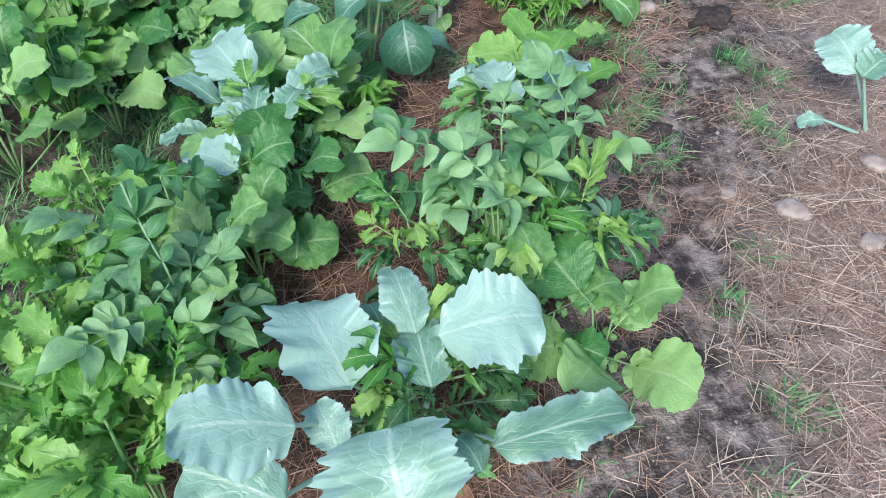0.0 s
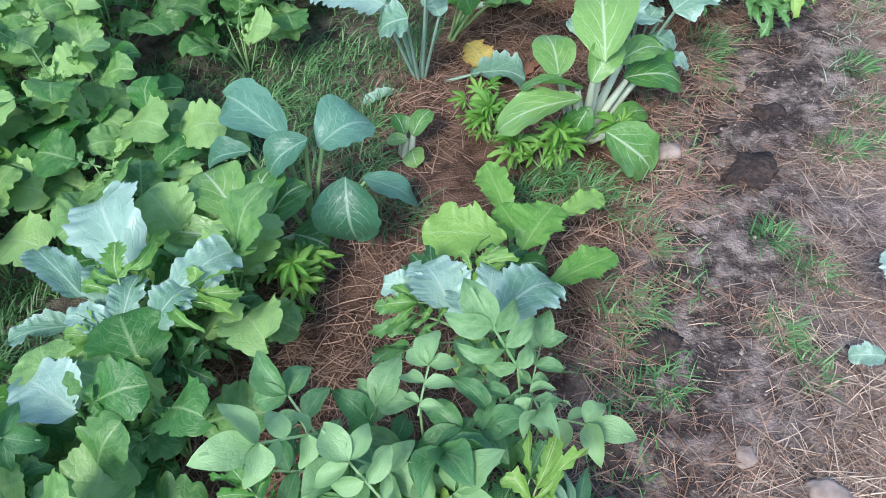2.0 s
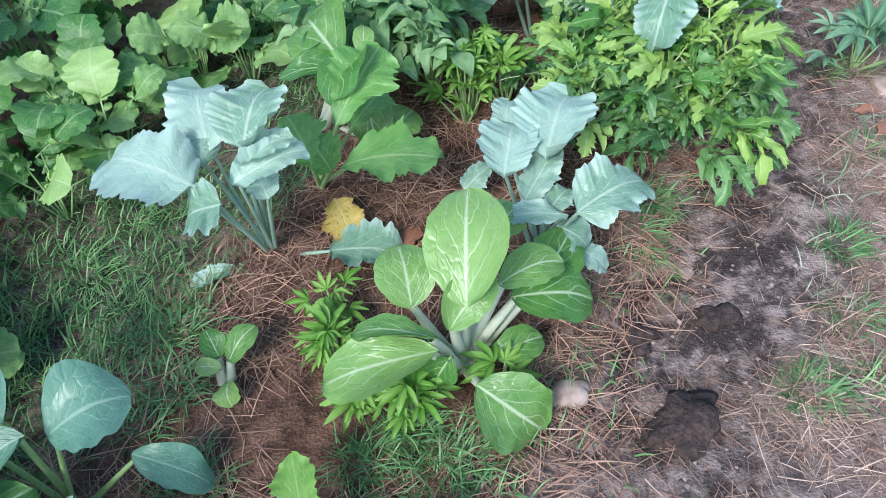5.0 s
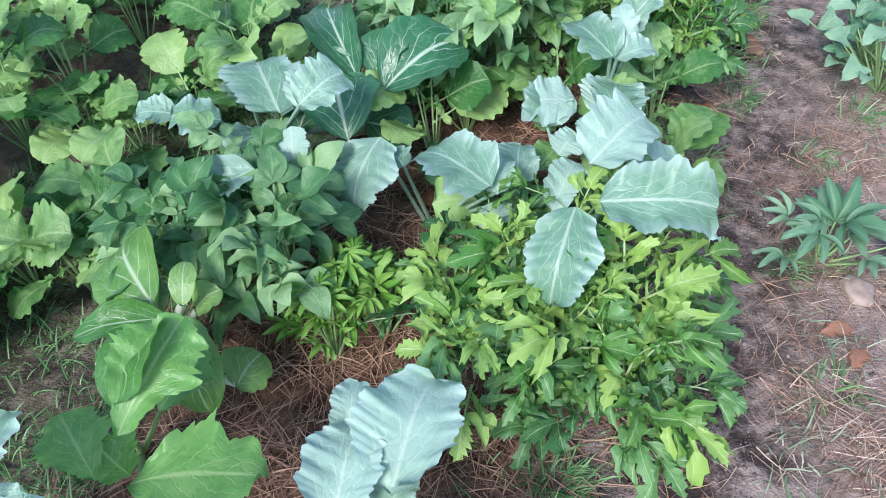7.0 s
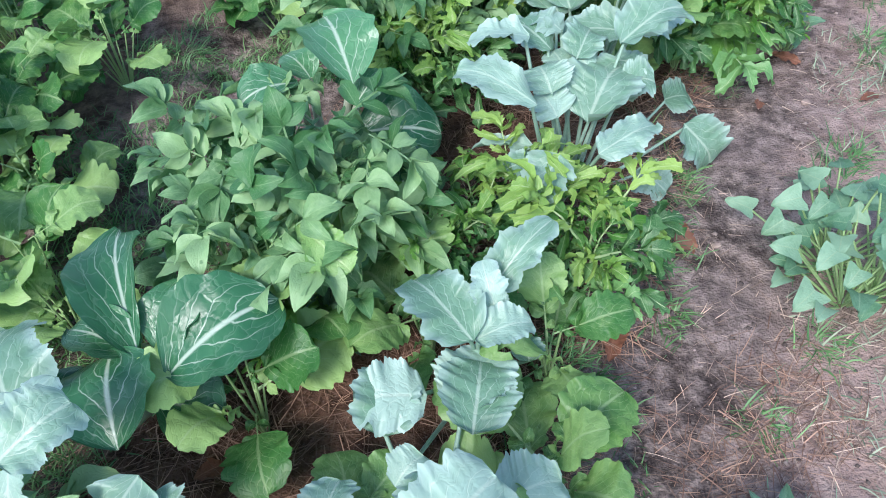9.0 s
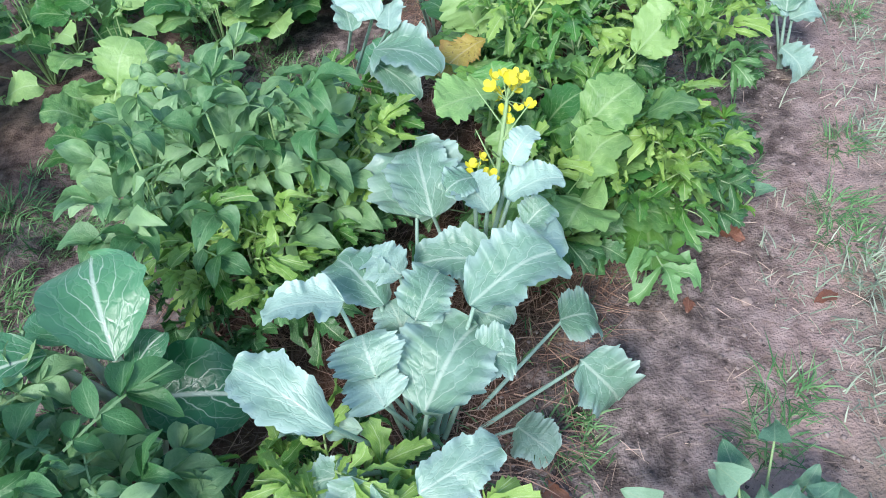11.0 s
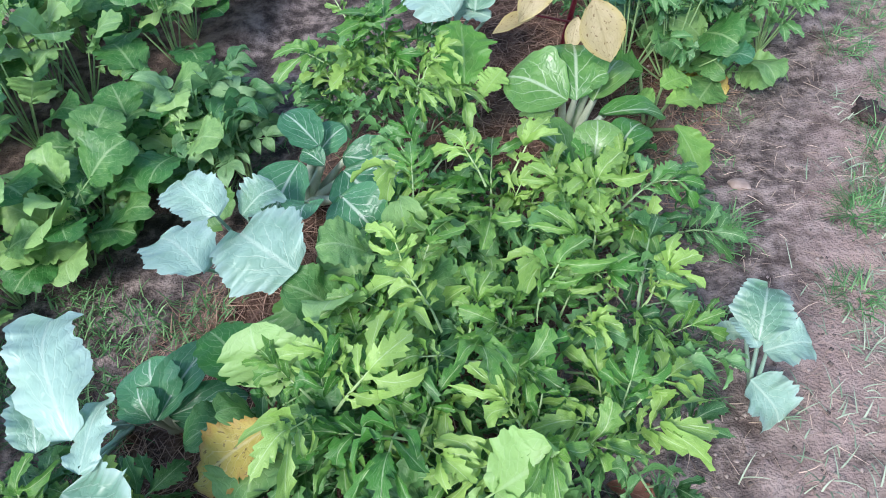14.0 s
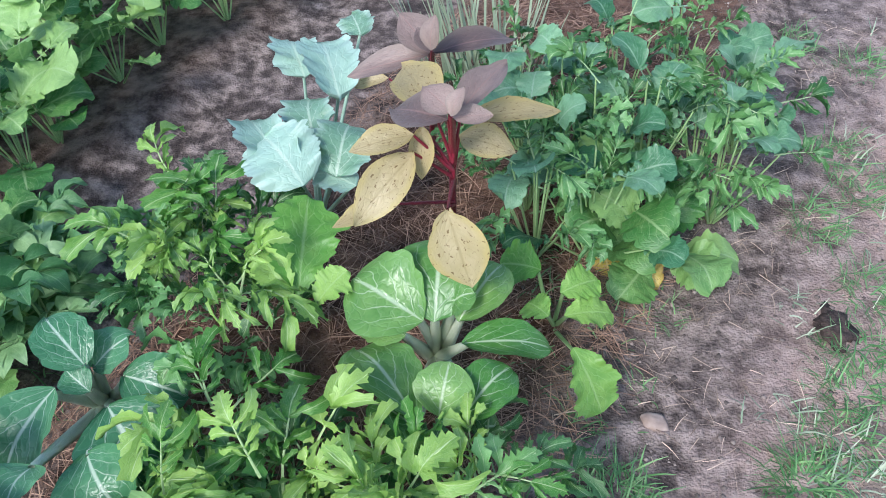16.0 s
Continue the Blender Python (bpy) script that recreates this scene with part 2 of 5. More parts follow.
col = blend(nt, mth(nt, "MULTIPLY", layer("straw"), 0.8), col, blend(nt, mid, (0.22, 0.135, 0.105), (0.56, 0.38, 0.30)))
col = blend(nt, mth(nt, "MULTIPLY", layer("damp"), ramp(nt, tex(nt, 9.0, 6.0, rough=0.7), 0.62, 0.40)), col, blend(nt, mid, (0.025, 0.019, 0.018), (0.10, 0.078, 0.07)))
col = blend(nt, mth(nt, "MULTIPLY", layer("mulch"), 0.85), col, blend(nt, ramp(nt, mid, 0.3, 0.7), (0.055, 0.026, 0.016), (0.20, 0.10, 0.055)))
col = blend(nt, mth(nt, "MULTIPLY", ramp(nt, grit, 0.55, 0.75), 0.35), col, (0.34, 0.28, 0.24))
nt.links.new(col, bsdf.inputs["Base Color"])
bsdf.inputs["Roughness"].default_value = 0.95
bsdf.inputs["Specular IOR Level"].default_value = 0.2
bumped(nt, bsdf, mth(nt, "ADD", mth(nt, "MULTIPLY", mid, 1.0), mth(nt, "MULTIPLY", grit, 0.45)), 0.85, 0.022)
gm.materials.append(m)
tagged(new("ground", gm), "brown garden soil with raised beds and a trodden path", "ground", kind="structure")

# ---- helpers for plants ----
R = random.Random(11)


def thing(name, x, y, z, label, category, group=""):
    ob = new(name)
    ob.empty_display_size = 0.05
    ob.location = (x, y, z)
    return tagged(ob, label, category, group)


def sheet(name, rows, cols, half, lift, fwd, mat, narrow=1.0):
    """A leaf of length 1 along y and width 1 across x, with its outline from half(s, side)."""
    vs, fs, uvs = [], [], []
    w = 2 * cols + 1
    for i in range(rows + 1):
        s = i / rows
        for j in range(-cols, cols + 1):
            c = j / cols
            h = half(s, 1 if j >= 0 else -1)
            vs.append((c * h, s + fwd * abs(c) * h, lift(s, c)))
            uvs.append((0.5 + 0.5 * c * narrow, s))
    for i in range(rows):
        for j in range(w - 1):
            a = i * w + j
            fs.append((a, a + 1, a + w + 1, a + w))
    me = bpy.data.meshes.new(name)
    me.from_pydata(vs, [], fs)
    lay = me.uv_layers.new(name="UVMap")
    loops = np.zeros(len(me.loops), dtype=np.int32)
    me.loops.foreach_get("vertex_index", loops)
    lay.data.foreach_set("uv", np.array(uvs, dtype=np.float32)[loops].ravel())
    me.shade_smooth()
    me.materials.append(mat)
    return me


def tri_wave(x):
    return abs((x % 1.0) * 2 - 1)


def arched(r, arch, cup, ruffle, waves):
    p, q = r.uniform(0, 6), r.uniform(0, 6)
    a, tw = arch * r.uniform(0.5, 1.4), r.uniform(-0.12, 0.12)

    def lift(s, c):
        z = a * 4 * s * (1 - s) - 0.10 * s * s * (1 - s) + cup * c * c * math.sin(math.pi * min(1, s * 1.1 + 0.1)) + tw * c * s
        return z + ruffle * abs(c) ** 2.6 * (math.sin(waves * 6.28 * s + (p if c > 0 else q)) + 0.5 * math.sin(waves * 14 * s + q))

    return lift


def jag(r, n, amp):
    ks = {(k, sd): 1 + amp * r.uniform(-1, 0.6) for k in range(n + 2) for sd in (-1, 1)}

    def at(s, side):
        f = s * n
        k = int(f)
        t = f - k
        t = t * t * (3 - 2 * t)
        return ks[k, side] * (1 - t) + ks[k + 1, side] * t

    return at


def crinkled(r, arch, cup, frill, freq, droop=0.1):
    """The height of a broad leaf: arched along its rib, cupped, with an uneven frilled margin and a bent tip."""
    k = r.uniform(0, 50)
    a, tw = arch * r.uniform(0.4, 1.5), r.uniform(-0.16, 0.16)
    cl, cr = cup * r.uniform(-0.2, 1.5), cup * r.uniform(-0.2, 1.5)

    def lift(s, c):
        z = a * 4 * s * (1 - s) - droop * max(0, s - 0.55) ** 2 * 4 + (cr if c > 0 else cl) * c * c * math.sin(math.pi * min(1, s * 1.1 + 0.1)) + tw * c * s
        edge = noise.noise((s * freq, 3.1 if c > 0 else 9.7, k)) + 0.5 * noise.noise((s * freq * 2.4, 5.3 if c > 0 else 1.2, k))
        return z + frill * abs(c) ** 2.2 * edge * 1.6 + 0.022 * noise.noise((c * 3.0, s * 6.0, k)) * min(1, abs(c) * 3)

    return lift


def scallops(r, n, depth):
    """Rounded uneven teeth along a margin, with narrow notches between them."""
    cuts = {sd: [r.uniform(0.3, 1.2) * depth for _ in range(n + 2)] for sd in (-1, 1)}
    shift = {sd: r.uniform(0, 1) for sd in (-1, 1)}

    def at(s, side):
        f = s * n + shift[side]
        return 1 - cuts[side][int(f)] * (1 - abs(math.sin(math.pi * f)) ** 0.55)

    return at


def kale_blade(r, mat):
    big, small, j, k = scallops(r, r.choice((3, 4, 5)), 0.16), scallops(r, 15, 0.09), jag(r, 24, 0.09), jag(r, 7, 0.16)
    full, p = r.uniform(0.32, 0.44), r.uniform(0.74, 0.95)
    return sheet("kale_blade", 52, 6, lambda s, d: 0.55 * (0.05 + math.sin(math.pi * min(1, s ** p)) ** full) * big(s, d) * small(s, d) * j(s, d) * k(s, d), crinkled(r, 0.09, 0.20, 0.15, 4.0, 0.25), 0.17, mat)


def smooth_blade(r, mat):
    j, p = jag(r, 9, 0.10), r.uniform(0.95, 1.2)
    return sheet("choy_blade", 24, 5, lambda s, d: 0.5 * (0.07 * (1 - s) + math.sin(math.pi * min(1, s ** p)) ** 0.55) * j(s, d), crinkled(r, 0.14, 0.26, 0.045, 3.0, 0.25), 0.10, mat)


def mustard_blade(r, mat):
    j, k = jag(r, 36, 0.16), jag(r, 6, 0.26)
    return sheet("mustard_blade", 36, 4, lambda s, d: 0.5 * (0.08 + math.sin(math.pi * min(1, s ** 1.15)) ** 0.7) * j(s, d) * k(s, d), arched(r, 0.10, 0.10, 0.045, 3.0), 0.14, mat)


def lance_blade(r, mat):
    return sheet("lance_blade", 10, 2, lambda s, d: 0.5 * math.sin(math.pi * min(1, s ** 0.85)) ** 0.85 + 0.006, arched(r, 0.12, 0.12, 0.015, 2.0), 0.05, mat)


def heart_blade(r, mat):
    return sheet("heart_blade", 14, 4, lambda s, d: 0.5 * (1 - s) ** 0.6 * min(1, s * 8 + 0.3) ** 0.5 * 1.15, arched(r, 0.08, 0.10, 0.02, 2.0), -0.3, mat)


def merged(name, parts, mat):
    """One mesh out of several placed copies of a leaflet, keeping its leaf coordinates."""
    vs, fs, uvs = [], [], []
    for me, mt in parts:
        k = len(vs)
        vs += [mt @ v.co for v in me.vertices]
        fs += [tuple(k + i for i in p.vertices) for p in me.polygons]
        uvs += [tuple(d.uv) for d in me.uv_layers[0].data]
    out = bpy.data.meshes.new(name)
    out.from_pydata([tuple(v) for v in vs], [], fs)
    lay = out.uv_layers.new(name="UVMap")
    lay.data.foreach_set("uv", np.array(uvs, dtype=np.float32).ravel())
    out.shade_smooth()
    out.materials.append(mat)
    return out


def toothed_lobe(r, mat, teeth, depth, full=0.6, rows=3, cols=2, fan=0.9):
    """One lobe of a cut leaf, its teeth pointing forward."""
    ks = {(k, sd): r.uniform(0.5, 1.15) * depth for k in range(teeth + 2) for sd in (-1, 1)}
    ph = {sd: r.uniform(0, 0.9) for sd in (-1, 1)}

    def half(s, d):
        f = s * teeth + ph[d]
        tooth = 1 - ks[int(f), d] * (1 - f % 1.0)
        return 0.5 * (0.10 + 0.9 * math.sin(math.pi * min(1, (s * 0.94 + 0.03) ** fan)) ** full) * tooth

    return sheet("lobe", teeth * rows, cols, half, crinkled(r, 0.10, 0.16, 0.16, 4.0, 0.2), 0.42, mat)


def cut_leaf(name, r, mat, pairs, first, side_len, side_wide, end_len, end_wide, teeth, depth, full=0.6, wave=0.05):
    """A leaf of length 1 cut into toothed lobes in pairs along a pale rib, with a larger lobe at its end."""
    side = [toothed_lobe(r, mat, teeth, depth, full, 2, 2, 1.5) for _ in range(4)]
    end = toothed_lobe(r, mat, teeth + 3, depth * 0.9, full, 2, 3, 1.15)
    arch, droop, sway = r.uniform(0.05, 0.16), r.uniform(0.05, 0.30), r.uniform(-0.08, 0.08)
    parts = [(sheet("rib", 9, 1, lambda s, d: 0.022 * (1 - 0.75 * s), lambda s, c: 0.006 - 0.012 * abs(c), 0.0, mat, 0.012), Matrix.Identity(4))]
    start = 1.0 - end_len
    parts.append((end, Matrix.Translation((0, start, 0.004)) @ pose(0, 0, 0, r.uniform(-12, 6), r.uniform(-10, 10), r.uniform(-9, 9)) @ Matrix.Diagonal((end_wide, end_len * 1.03, end_len, 1))))
    for i in range(pairs):
        f = (i + 0.5) / pairs
        for sd in (-1, 1):
            y = first + (start + 0.06 - first) * f + r.uniform(-0.03, 0.03)
            ln = side_len * (0.45 + 0.62 * f) * r.uniform(0.8, 1.15)
            turn = pose(0, 0, 0, r.uniform(-28, 22), 0, -sd * r.uniform(40, 76)) @ pose(0, 0, 0, 0, r.uniform(-40, 40), 0)
            parts.append((r.choice(side), Matrix.Translation((0, y, 0.002 * i)) @ turn @ Matrix.Diagonal((side_wide * ln / side_len * r.uniform(0.85, 1.15), ln, ln, 1))))
    me = merged(name, parts, mat)
    k = r.uniform(0, 50)
    for v in me.vertices:
        x, y = v.co.x, v.co.y
        v.co.z += arch * 4 * y * (1 - y) - droop * max(0, y - 0.45) ** 2 * 2 + wave * noise.noise((x * 3, y * 3, k)) * (0.3 + abs(x) * 2)
        v.co.x += sway * y * y
    return me


def frilly_blade(r, mat):
    return cut_leaf("frilly_blade", r, mat, r.choice((3, 4, 4)), 0.20, 0.48, 0.20, r.uniform(0.30, 0.38), r.uniform(0.30, 0.42), 4, 0.82, 0.85, 0.20)


def jagged_blade(r, mat):
    return cut_leaf("mustard_blade", r, mat, 3, 0.20, 0.44, 0.23, r.uniform(0.42, 0.54), r.uniform(0.46, 0.62), 5, 0.64, 0.6, 0.06)


def lobed_blade(r, mat):
    big, small = scallops(r, 5, 0.22), scallops(r, 12, 0.08)
    ln = r.uniform(0.60, 0.70)
    end = sheet("lobe", 26, 4, lambda s, d: 0.5 * (0.06 + math.sin(math.pi * min(1, s ** 0.92)) ** 0.42) * big(s, d) * small(s, d), crinkled(r, 0.08, 0.10, 0.10, 3.5, 0.2), 0.14, mat)
    side = [toothed_lobe(r, mat, 3, 0.22, 0.55, 3) for _ in range(2)]
    parts = [(sheet("rib", 4, 1, lambda s, d: 0.02 * (1 - 0.6 * s), lambda s, c: 0.0, 0.0, mat, 0.012), Matrix.Diagonal((1, 1.0 - ln + 0.1, 1, 1))),
             (end, Matrix.Translation((0, 1 - ln, 0.0)) @ Matrix.Diagonal((r.uniform(0.85, 1.05), ln, ln, 1)))]
    for y, sz in ((0.12, 0.16), (0.30, 0.27)):
        for sd in (-1, 1):
            if r.random() < 0.85:
                parts.append((r.choice(side), Matrix.Translation((0, y + r.uniform(-0.04, 0.04), 0)) @ pose(0, 0, 0, r.uniform(-15, 15), r.uniform(-20, 20), -sd * r.uniform(55, 80)) @ Matrix.Diagonal((sz * 0.7, sz, sz, 1))))
    return merged("lobed_blade", parts, mat)


def leaflet(r, mat):
    return sheet("leaflet", 11, 3, lambda s, d: 0.5 * (math.sin(math.pi * min(1, s ** 0.78)) ** 0.8) + 0.008, crinkled(r, 0.08, 0.20, 0.05, 3.0, 0.25), 0.05, mat)


def potato_blade(r, mat):
    small = [leaflet(r, mat) for _ in range(3)]
    rach = sheet("rachis", 4, 1, lambda s, d: 0.012, lambda s, c: 0.1 * 4 * s * (1 - s) * 0.6 - 0.01, 0.0, mat, 0.012)
    parts = [(rach, Matrix.Identity(4))]

    def put(y, turn, ln, wd):
        z = 0.24 * y * (1 - y)
        mt = Matrix.Translation((0, y, z)) @ pose(0, 0, 0, r.uniform(-24, 4), r.uniform(-14, 14), turn) @ Matrix.Diagonal((wd, ln, ln, 1))
        parts.append((r.choice(small), mt))

    put(0.60, r.uniform(-8, 8), 0.48, 0.31)
    for y, ln in ((0.60, 0.40), (0.36, 0.36), (0.14, 0.26)):
        for sd in (-1, 1):
            put(y + r.uniform(-0.05, 0.03), sd * r.uniform(52, 78), ln * r.uniform(0.85, 1.15), ln * r.uniform(0.48, 0.62))
    return merged("potato_blade", parts, mat)


def star_blade(r, mat):
    small = [lance_blade(r, mat) for _ in range(3)]
    parts = []
    for k in range(5):
        a = (k - 2) * r.uniform(32, 42)
        ln = 1.0 - 0.14 * abs(k - 2)
        parts.append((r.choice(small), pose(0, 0, 0, r.uniform(-15, 5), 0, a) @ Matrix.Diagonal((0.24 * ln, ln, ln, 1))))
    return merged("star_blade", parts, mat)


def tube(name, mat, bow, r0, r1, n=6, seg=6):
    """A tapered stalk of length 1 along y, bowed upward."""
    vs, fs = [], []
    for i in range(seg + 1):
        s = i / seg
        rad = r0 * (1 - s) + r1 * s
        for k in range(n):
            a = 2 * math.pi * k / n
            vs.append((rad * math.cos(a), s, bow * 4 * s * (1 - s) + rad * math.sin(a)))
    for i in range(seg):
        for k in range(n):
            fs.append((i * n + k, i * n + (k + 1) % n, (i + 1) * n + (k + 1) % n, (i + 1) * n + k))
    fs += [tuple(range(n)), tuple(range(seg * n + n - 1, seg * n - 1, -1))]
    me = bpy.data.meshes.new(name)
    me.from_pydata(vs, [], fs)
    me.shade_smooth()
    me.materials.append(mat)
    return me


def several(make, mat, n):
    return [make(R, mat) for _ in range(n)]


BLADES = {
    "kale": several(kale_blade, M_KALE, 9), "collard": several(smooth_blade, M_COLLARD, 5), "choy": several(smooth_blade, M_CHOY, 6),
    "choydark": several(smooth_blade, M_DARK, 6), "mustard": several(mustard_blade, M_MUST, 6), "broad": several(mustard_blade, M_BROAD, 5),
    "mizuna": several(frilly_blade, M_MIZ, 8), "mizuna_old": several(frilly_blade, M_MIZOLD, 8), "jagged": several(jagged_blade, M_MUST, 8), "turnip": several(lobed_blade, M_TURNIP, 8), "turnip_dark": several(lobed_blade, M_RAGGED, 5), "potato": several(potato_blade, M_POTATO, 8),
    "yellow": several(mustard_blade, M_YELLOW, 3), "amaranth": several(lance_blade, M_AMAR, 4), "tan": several(lance_blade, M_AMTAN, 4),
    "pepper": several(lance_blade, M_LIME, 4), "star": several(star_blade, M_WEED, 5), "lime": several(star_blade, M_LIME, 5), "heart": several(heart_blade, M_WEED, 5), "dead": several(mustard_blade, M_DEAD, 4),
}
STALKS = {k: [tube("stalk", mt, b, r0, r1) for b in (0.02, 0.07, 0.12)] for k, mt, r0, r1 in (
    ("green", M_STALK, 1.0, 0.6), ("white", M_RIB, 1.9, 0.8), ("blue", M_BLUE, 1.0, 0.6), ("red", M_RED, 1.0, 0.6))}


def aim(b, t, wide, thick, hint=(0.0, -0.25, 1.0)):
    """The matrix that lays a unit leaf from b to t, facing hint."""
    yv = Vector(t) - Vector(b)
    ln = max(yv.length, 1e-4)
    yv = yv / ln
    xv = yv.cross(Vector(hint))
    if xv.length < 1e-3:
        xv = Vector((1, 0, 0))
    xv.normalize()
    zv = xv.cross(yv)
    m = Matrix((xv * wide, yv * ln, zv * thick)).transposed().to_4x4()
    return Matrix.Translation(b) @ m


def piece(name, me, parent, m, label=""):
    ob = new(name, me)
    ob.parent = parent
    ob.matrix_basis = m
    return tagged(ob, label)


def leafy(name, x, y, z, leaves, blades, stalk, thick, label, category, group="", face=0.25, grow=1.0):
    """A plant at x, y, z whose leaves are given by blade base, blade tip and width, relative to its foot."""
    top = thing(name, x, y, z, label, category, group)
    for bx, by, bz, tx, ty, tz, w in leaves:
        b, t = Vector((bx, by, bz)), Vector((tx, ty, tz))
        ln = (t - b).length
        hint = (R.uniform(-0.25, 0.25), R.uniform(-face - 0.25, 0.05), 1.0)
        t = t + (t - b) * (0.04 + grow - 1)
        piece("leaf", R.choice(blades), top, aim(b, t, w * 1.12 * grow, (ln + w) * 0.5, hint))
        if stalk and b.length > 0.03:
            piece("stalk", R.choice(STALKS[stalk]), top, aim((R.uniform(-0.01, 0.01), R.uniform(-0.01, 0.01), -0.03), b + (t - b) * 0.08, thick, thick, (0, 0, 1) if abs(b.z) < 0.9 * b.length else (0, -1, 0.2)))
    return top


def kale(x, y, z, leaves, label="blue-green kale plant with broad wavy leaves in the mulched bed"):
    leafy("kale_plant", x, y, z, leaves, BLADES["kale"], "blue", 0.006, label, "kale", "kale plants")


def collard(x, y, z, leaves, label):
    leafy("collard_plant", x, y, z, leaves, BLADES["collard"], "green", 0.007, label, "collard", face=0.1)


def choy(x, y, z, leaves, label="green pak choi with pale ribs and rounded leaves"):
    leafy("pak_choi", x, y, z, leaves, BLADES["choy"], "white", 0.009, label, "pak choi", "pak choi plants", grow=1.1)


def choydark(x, y, z, leaves, label="dark green pak choi with white veins in the bed"):
    leafy("pak_choi", x, y, z, leaves, BLADES["choydark"], "white", 0.009, label, "pak choi", "pak choi plants", grow=1.22)


def mustard(x, y, z, leaves, label):
    leafy("mustard_plant", x, y, z, leaves, BLADES["mustard"], "green", 0.006, label, "mustard", "mustard plants")


def mustardbroad(x, y, z, leaves, label):
    leafy("mustard_plant", x, y, z, leaves, BLADES["broad"], "green", 0.007, label, "mustard", "mustard plants")


def yellowed(x, y, z, leaves, label):
    leafy("withered_leaf", x, y, z, leaves, BLADES["yellow"], None, 0.004, label, "leaf")


def amaranth(x, y, z, leaves, label):
    high = max(l[2] for l in leaves)
    top = thing("amaranth_plant", x, y, z, label, "amaranth", "amaranth plants")
    tip = [l for l in leaves if l[2] > high - 0.05]
    cx, cy = sum(l[0] for l in tip) / len(tip), sum(l[1] for l in tip) / len(tip)
    piece("stem", STALKS["red"][0], top, aim((0, 0, -0.03), (cx, cy, high), 0.009, 0.009, (0, -1, 0)))
    for bx, by, bz, tx, ty, tz, w in leaves:
        b, t = Vector((bx, by, bz)), Vector((tx, ty, tz))
        f = max(0.15, (bz - 0.05) / high)
        tan = bz < high - 0.06
        piece("leaf", R.choice(BLADES["tan" if tan else "amaranth"]), top, aim(b, t, w * 1.1, (t - b).length * 0.7, (R.uniform(-0.3, 0.3), -0.45, 1)))
        piece("stalk", STALKS["red"][1], top, aim((cx * f, cy * f, f * high - 0.04), b, 0.004, 0.004, (0, 0.1, 1)))


def bushy(name, x, y, h, r, n, blades, stalk, label, category, group, ln, ratio, low=0.35, flat=0.5, outer=None):
    """A clump of n leaves that spring from one crown, the outer ones lower."""
    z0 = float(ground_z(x, y))
    top = thing(name, x, y, z0, label, category, group)
    a = R.uniform(0, 6.28)
    for k in range(n):
        a += 2.4 + R.uniform(-0.35, 0.35)
        q = math.sqrt((k + 0.5) / n)
        reach = r * (0.25 + 0.9 * q) * R.uniform(0.85, 1.15)
        tz = h * (1.02 - flat * q * q) * R.uniform(0.85, 1.1)
        size = ln * R.uniform(0.75, 1.15)
        d = Vector((math.cos(a), math.sin(a), 0))
        t = d * reach + Vector((0, 0, tz))
        bz = tz * R.uniform(low, low + 0.35)
        b = d * max(0.01, reach - size * R.uniform(0.55, 0.9)) + Vector((0, 0, bz))
        t = b + (t - b).normalized() * size
        piece("leaf", R.choice(outer if outer and q > R.uniform(0.45, 0.8) else blades), top, aim(b, t, size * ratio * R.uniform(0.85, 1.15), size, (R.uniform(-0.4, 0.4), R.uniform(-0.6, 0.2), 1)))
        if stalk:
            piece("stalk", R.choice(STALKS[stalk]), top, aim((0, 0, -0.02), b + (t - b) * 0.1, 0.0035, 0.0035, d))
    return top


def mizuna(x, y, h, r, n):
    bushy("frilly_mustard", x, y, h * 0.98, r * 0.85, n * 7 // 8, BLADES["mizuna"], None, "bright green frilly mustard plant with deeply cut leaves", "mustard", "frilly mustard plants", 0.16, 0.78, 0.55, 0.6, BLADES["mizuna_old"])


def greens(x, y, h, r, n):
    bushy("mustard_plant", x, y, h, r * 0.85, n - 4, BLADES["jagged"], "green", "bright green mustard plant with jagged cut leaves", "mustard", "mustard plants", 0.18, 0.78, 0.6)


def turnip(x, y, h, r, n):
    bushy("turnip_plant", x, y, h, r * 0.8, n, BLADES["turnip"], "green", "green turnip plant with lobed leaves on pale stalks", "turnip", "turnip plants", 0.175, 0.74, 0.6, 0.65)


def ragged(x, y, h, r, n):
    bushy("mustard_plant", x, y, h, r * 0.9, n, BLADES["turnip_dark"] + BLADES["mizuna_old"], "green", "dark green mustard plant with ragged lobed leaves", "mustard", "ragged mustard plants", 0.13, 0.74, 0.62, 0.65)


def potato(x, y, h, r, n):
    bushy("potato_plant", x, y, h, r * 0.75, n * 2 // 3, BLADES["potato"], "green", "leafy green potato plant with oval leaflets", "potato plant", "potato plants", 0.17, 0.95, 0.72, 0.5)


def pepper(x, y, h, r, n):
    bushy("pepper_plant", x, y, h, r, n, BLADES["pepper"], "green", "bushy light green pepper plant with small pointed leaves", "pepper plant", "pepper plants", 0.085, 0.45, 0.75, 0.75)


def starweed(x, y, h, r, n):
    bushy("weed", x, y, h, r * 0.7, n // 2, BLADES["lime"], "green", "small lime-green weed with narrow pointed leaves", "weed", "pointed weeds", 0.06, 0.9, 0.7, 0.5)


def weedstar(x, y, h, r, n):
    bushy("weed", x, y, h, r * 0.8, n // 3, BLADES["star"], "green", "dark green spreading weed with star-like leaves beside the path", "weed", "star-leaved weeds", 0.10, 1.0, 0.6, 0.6)


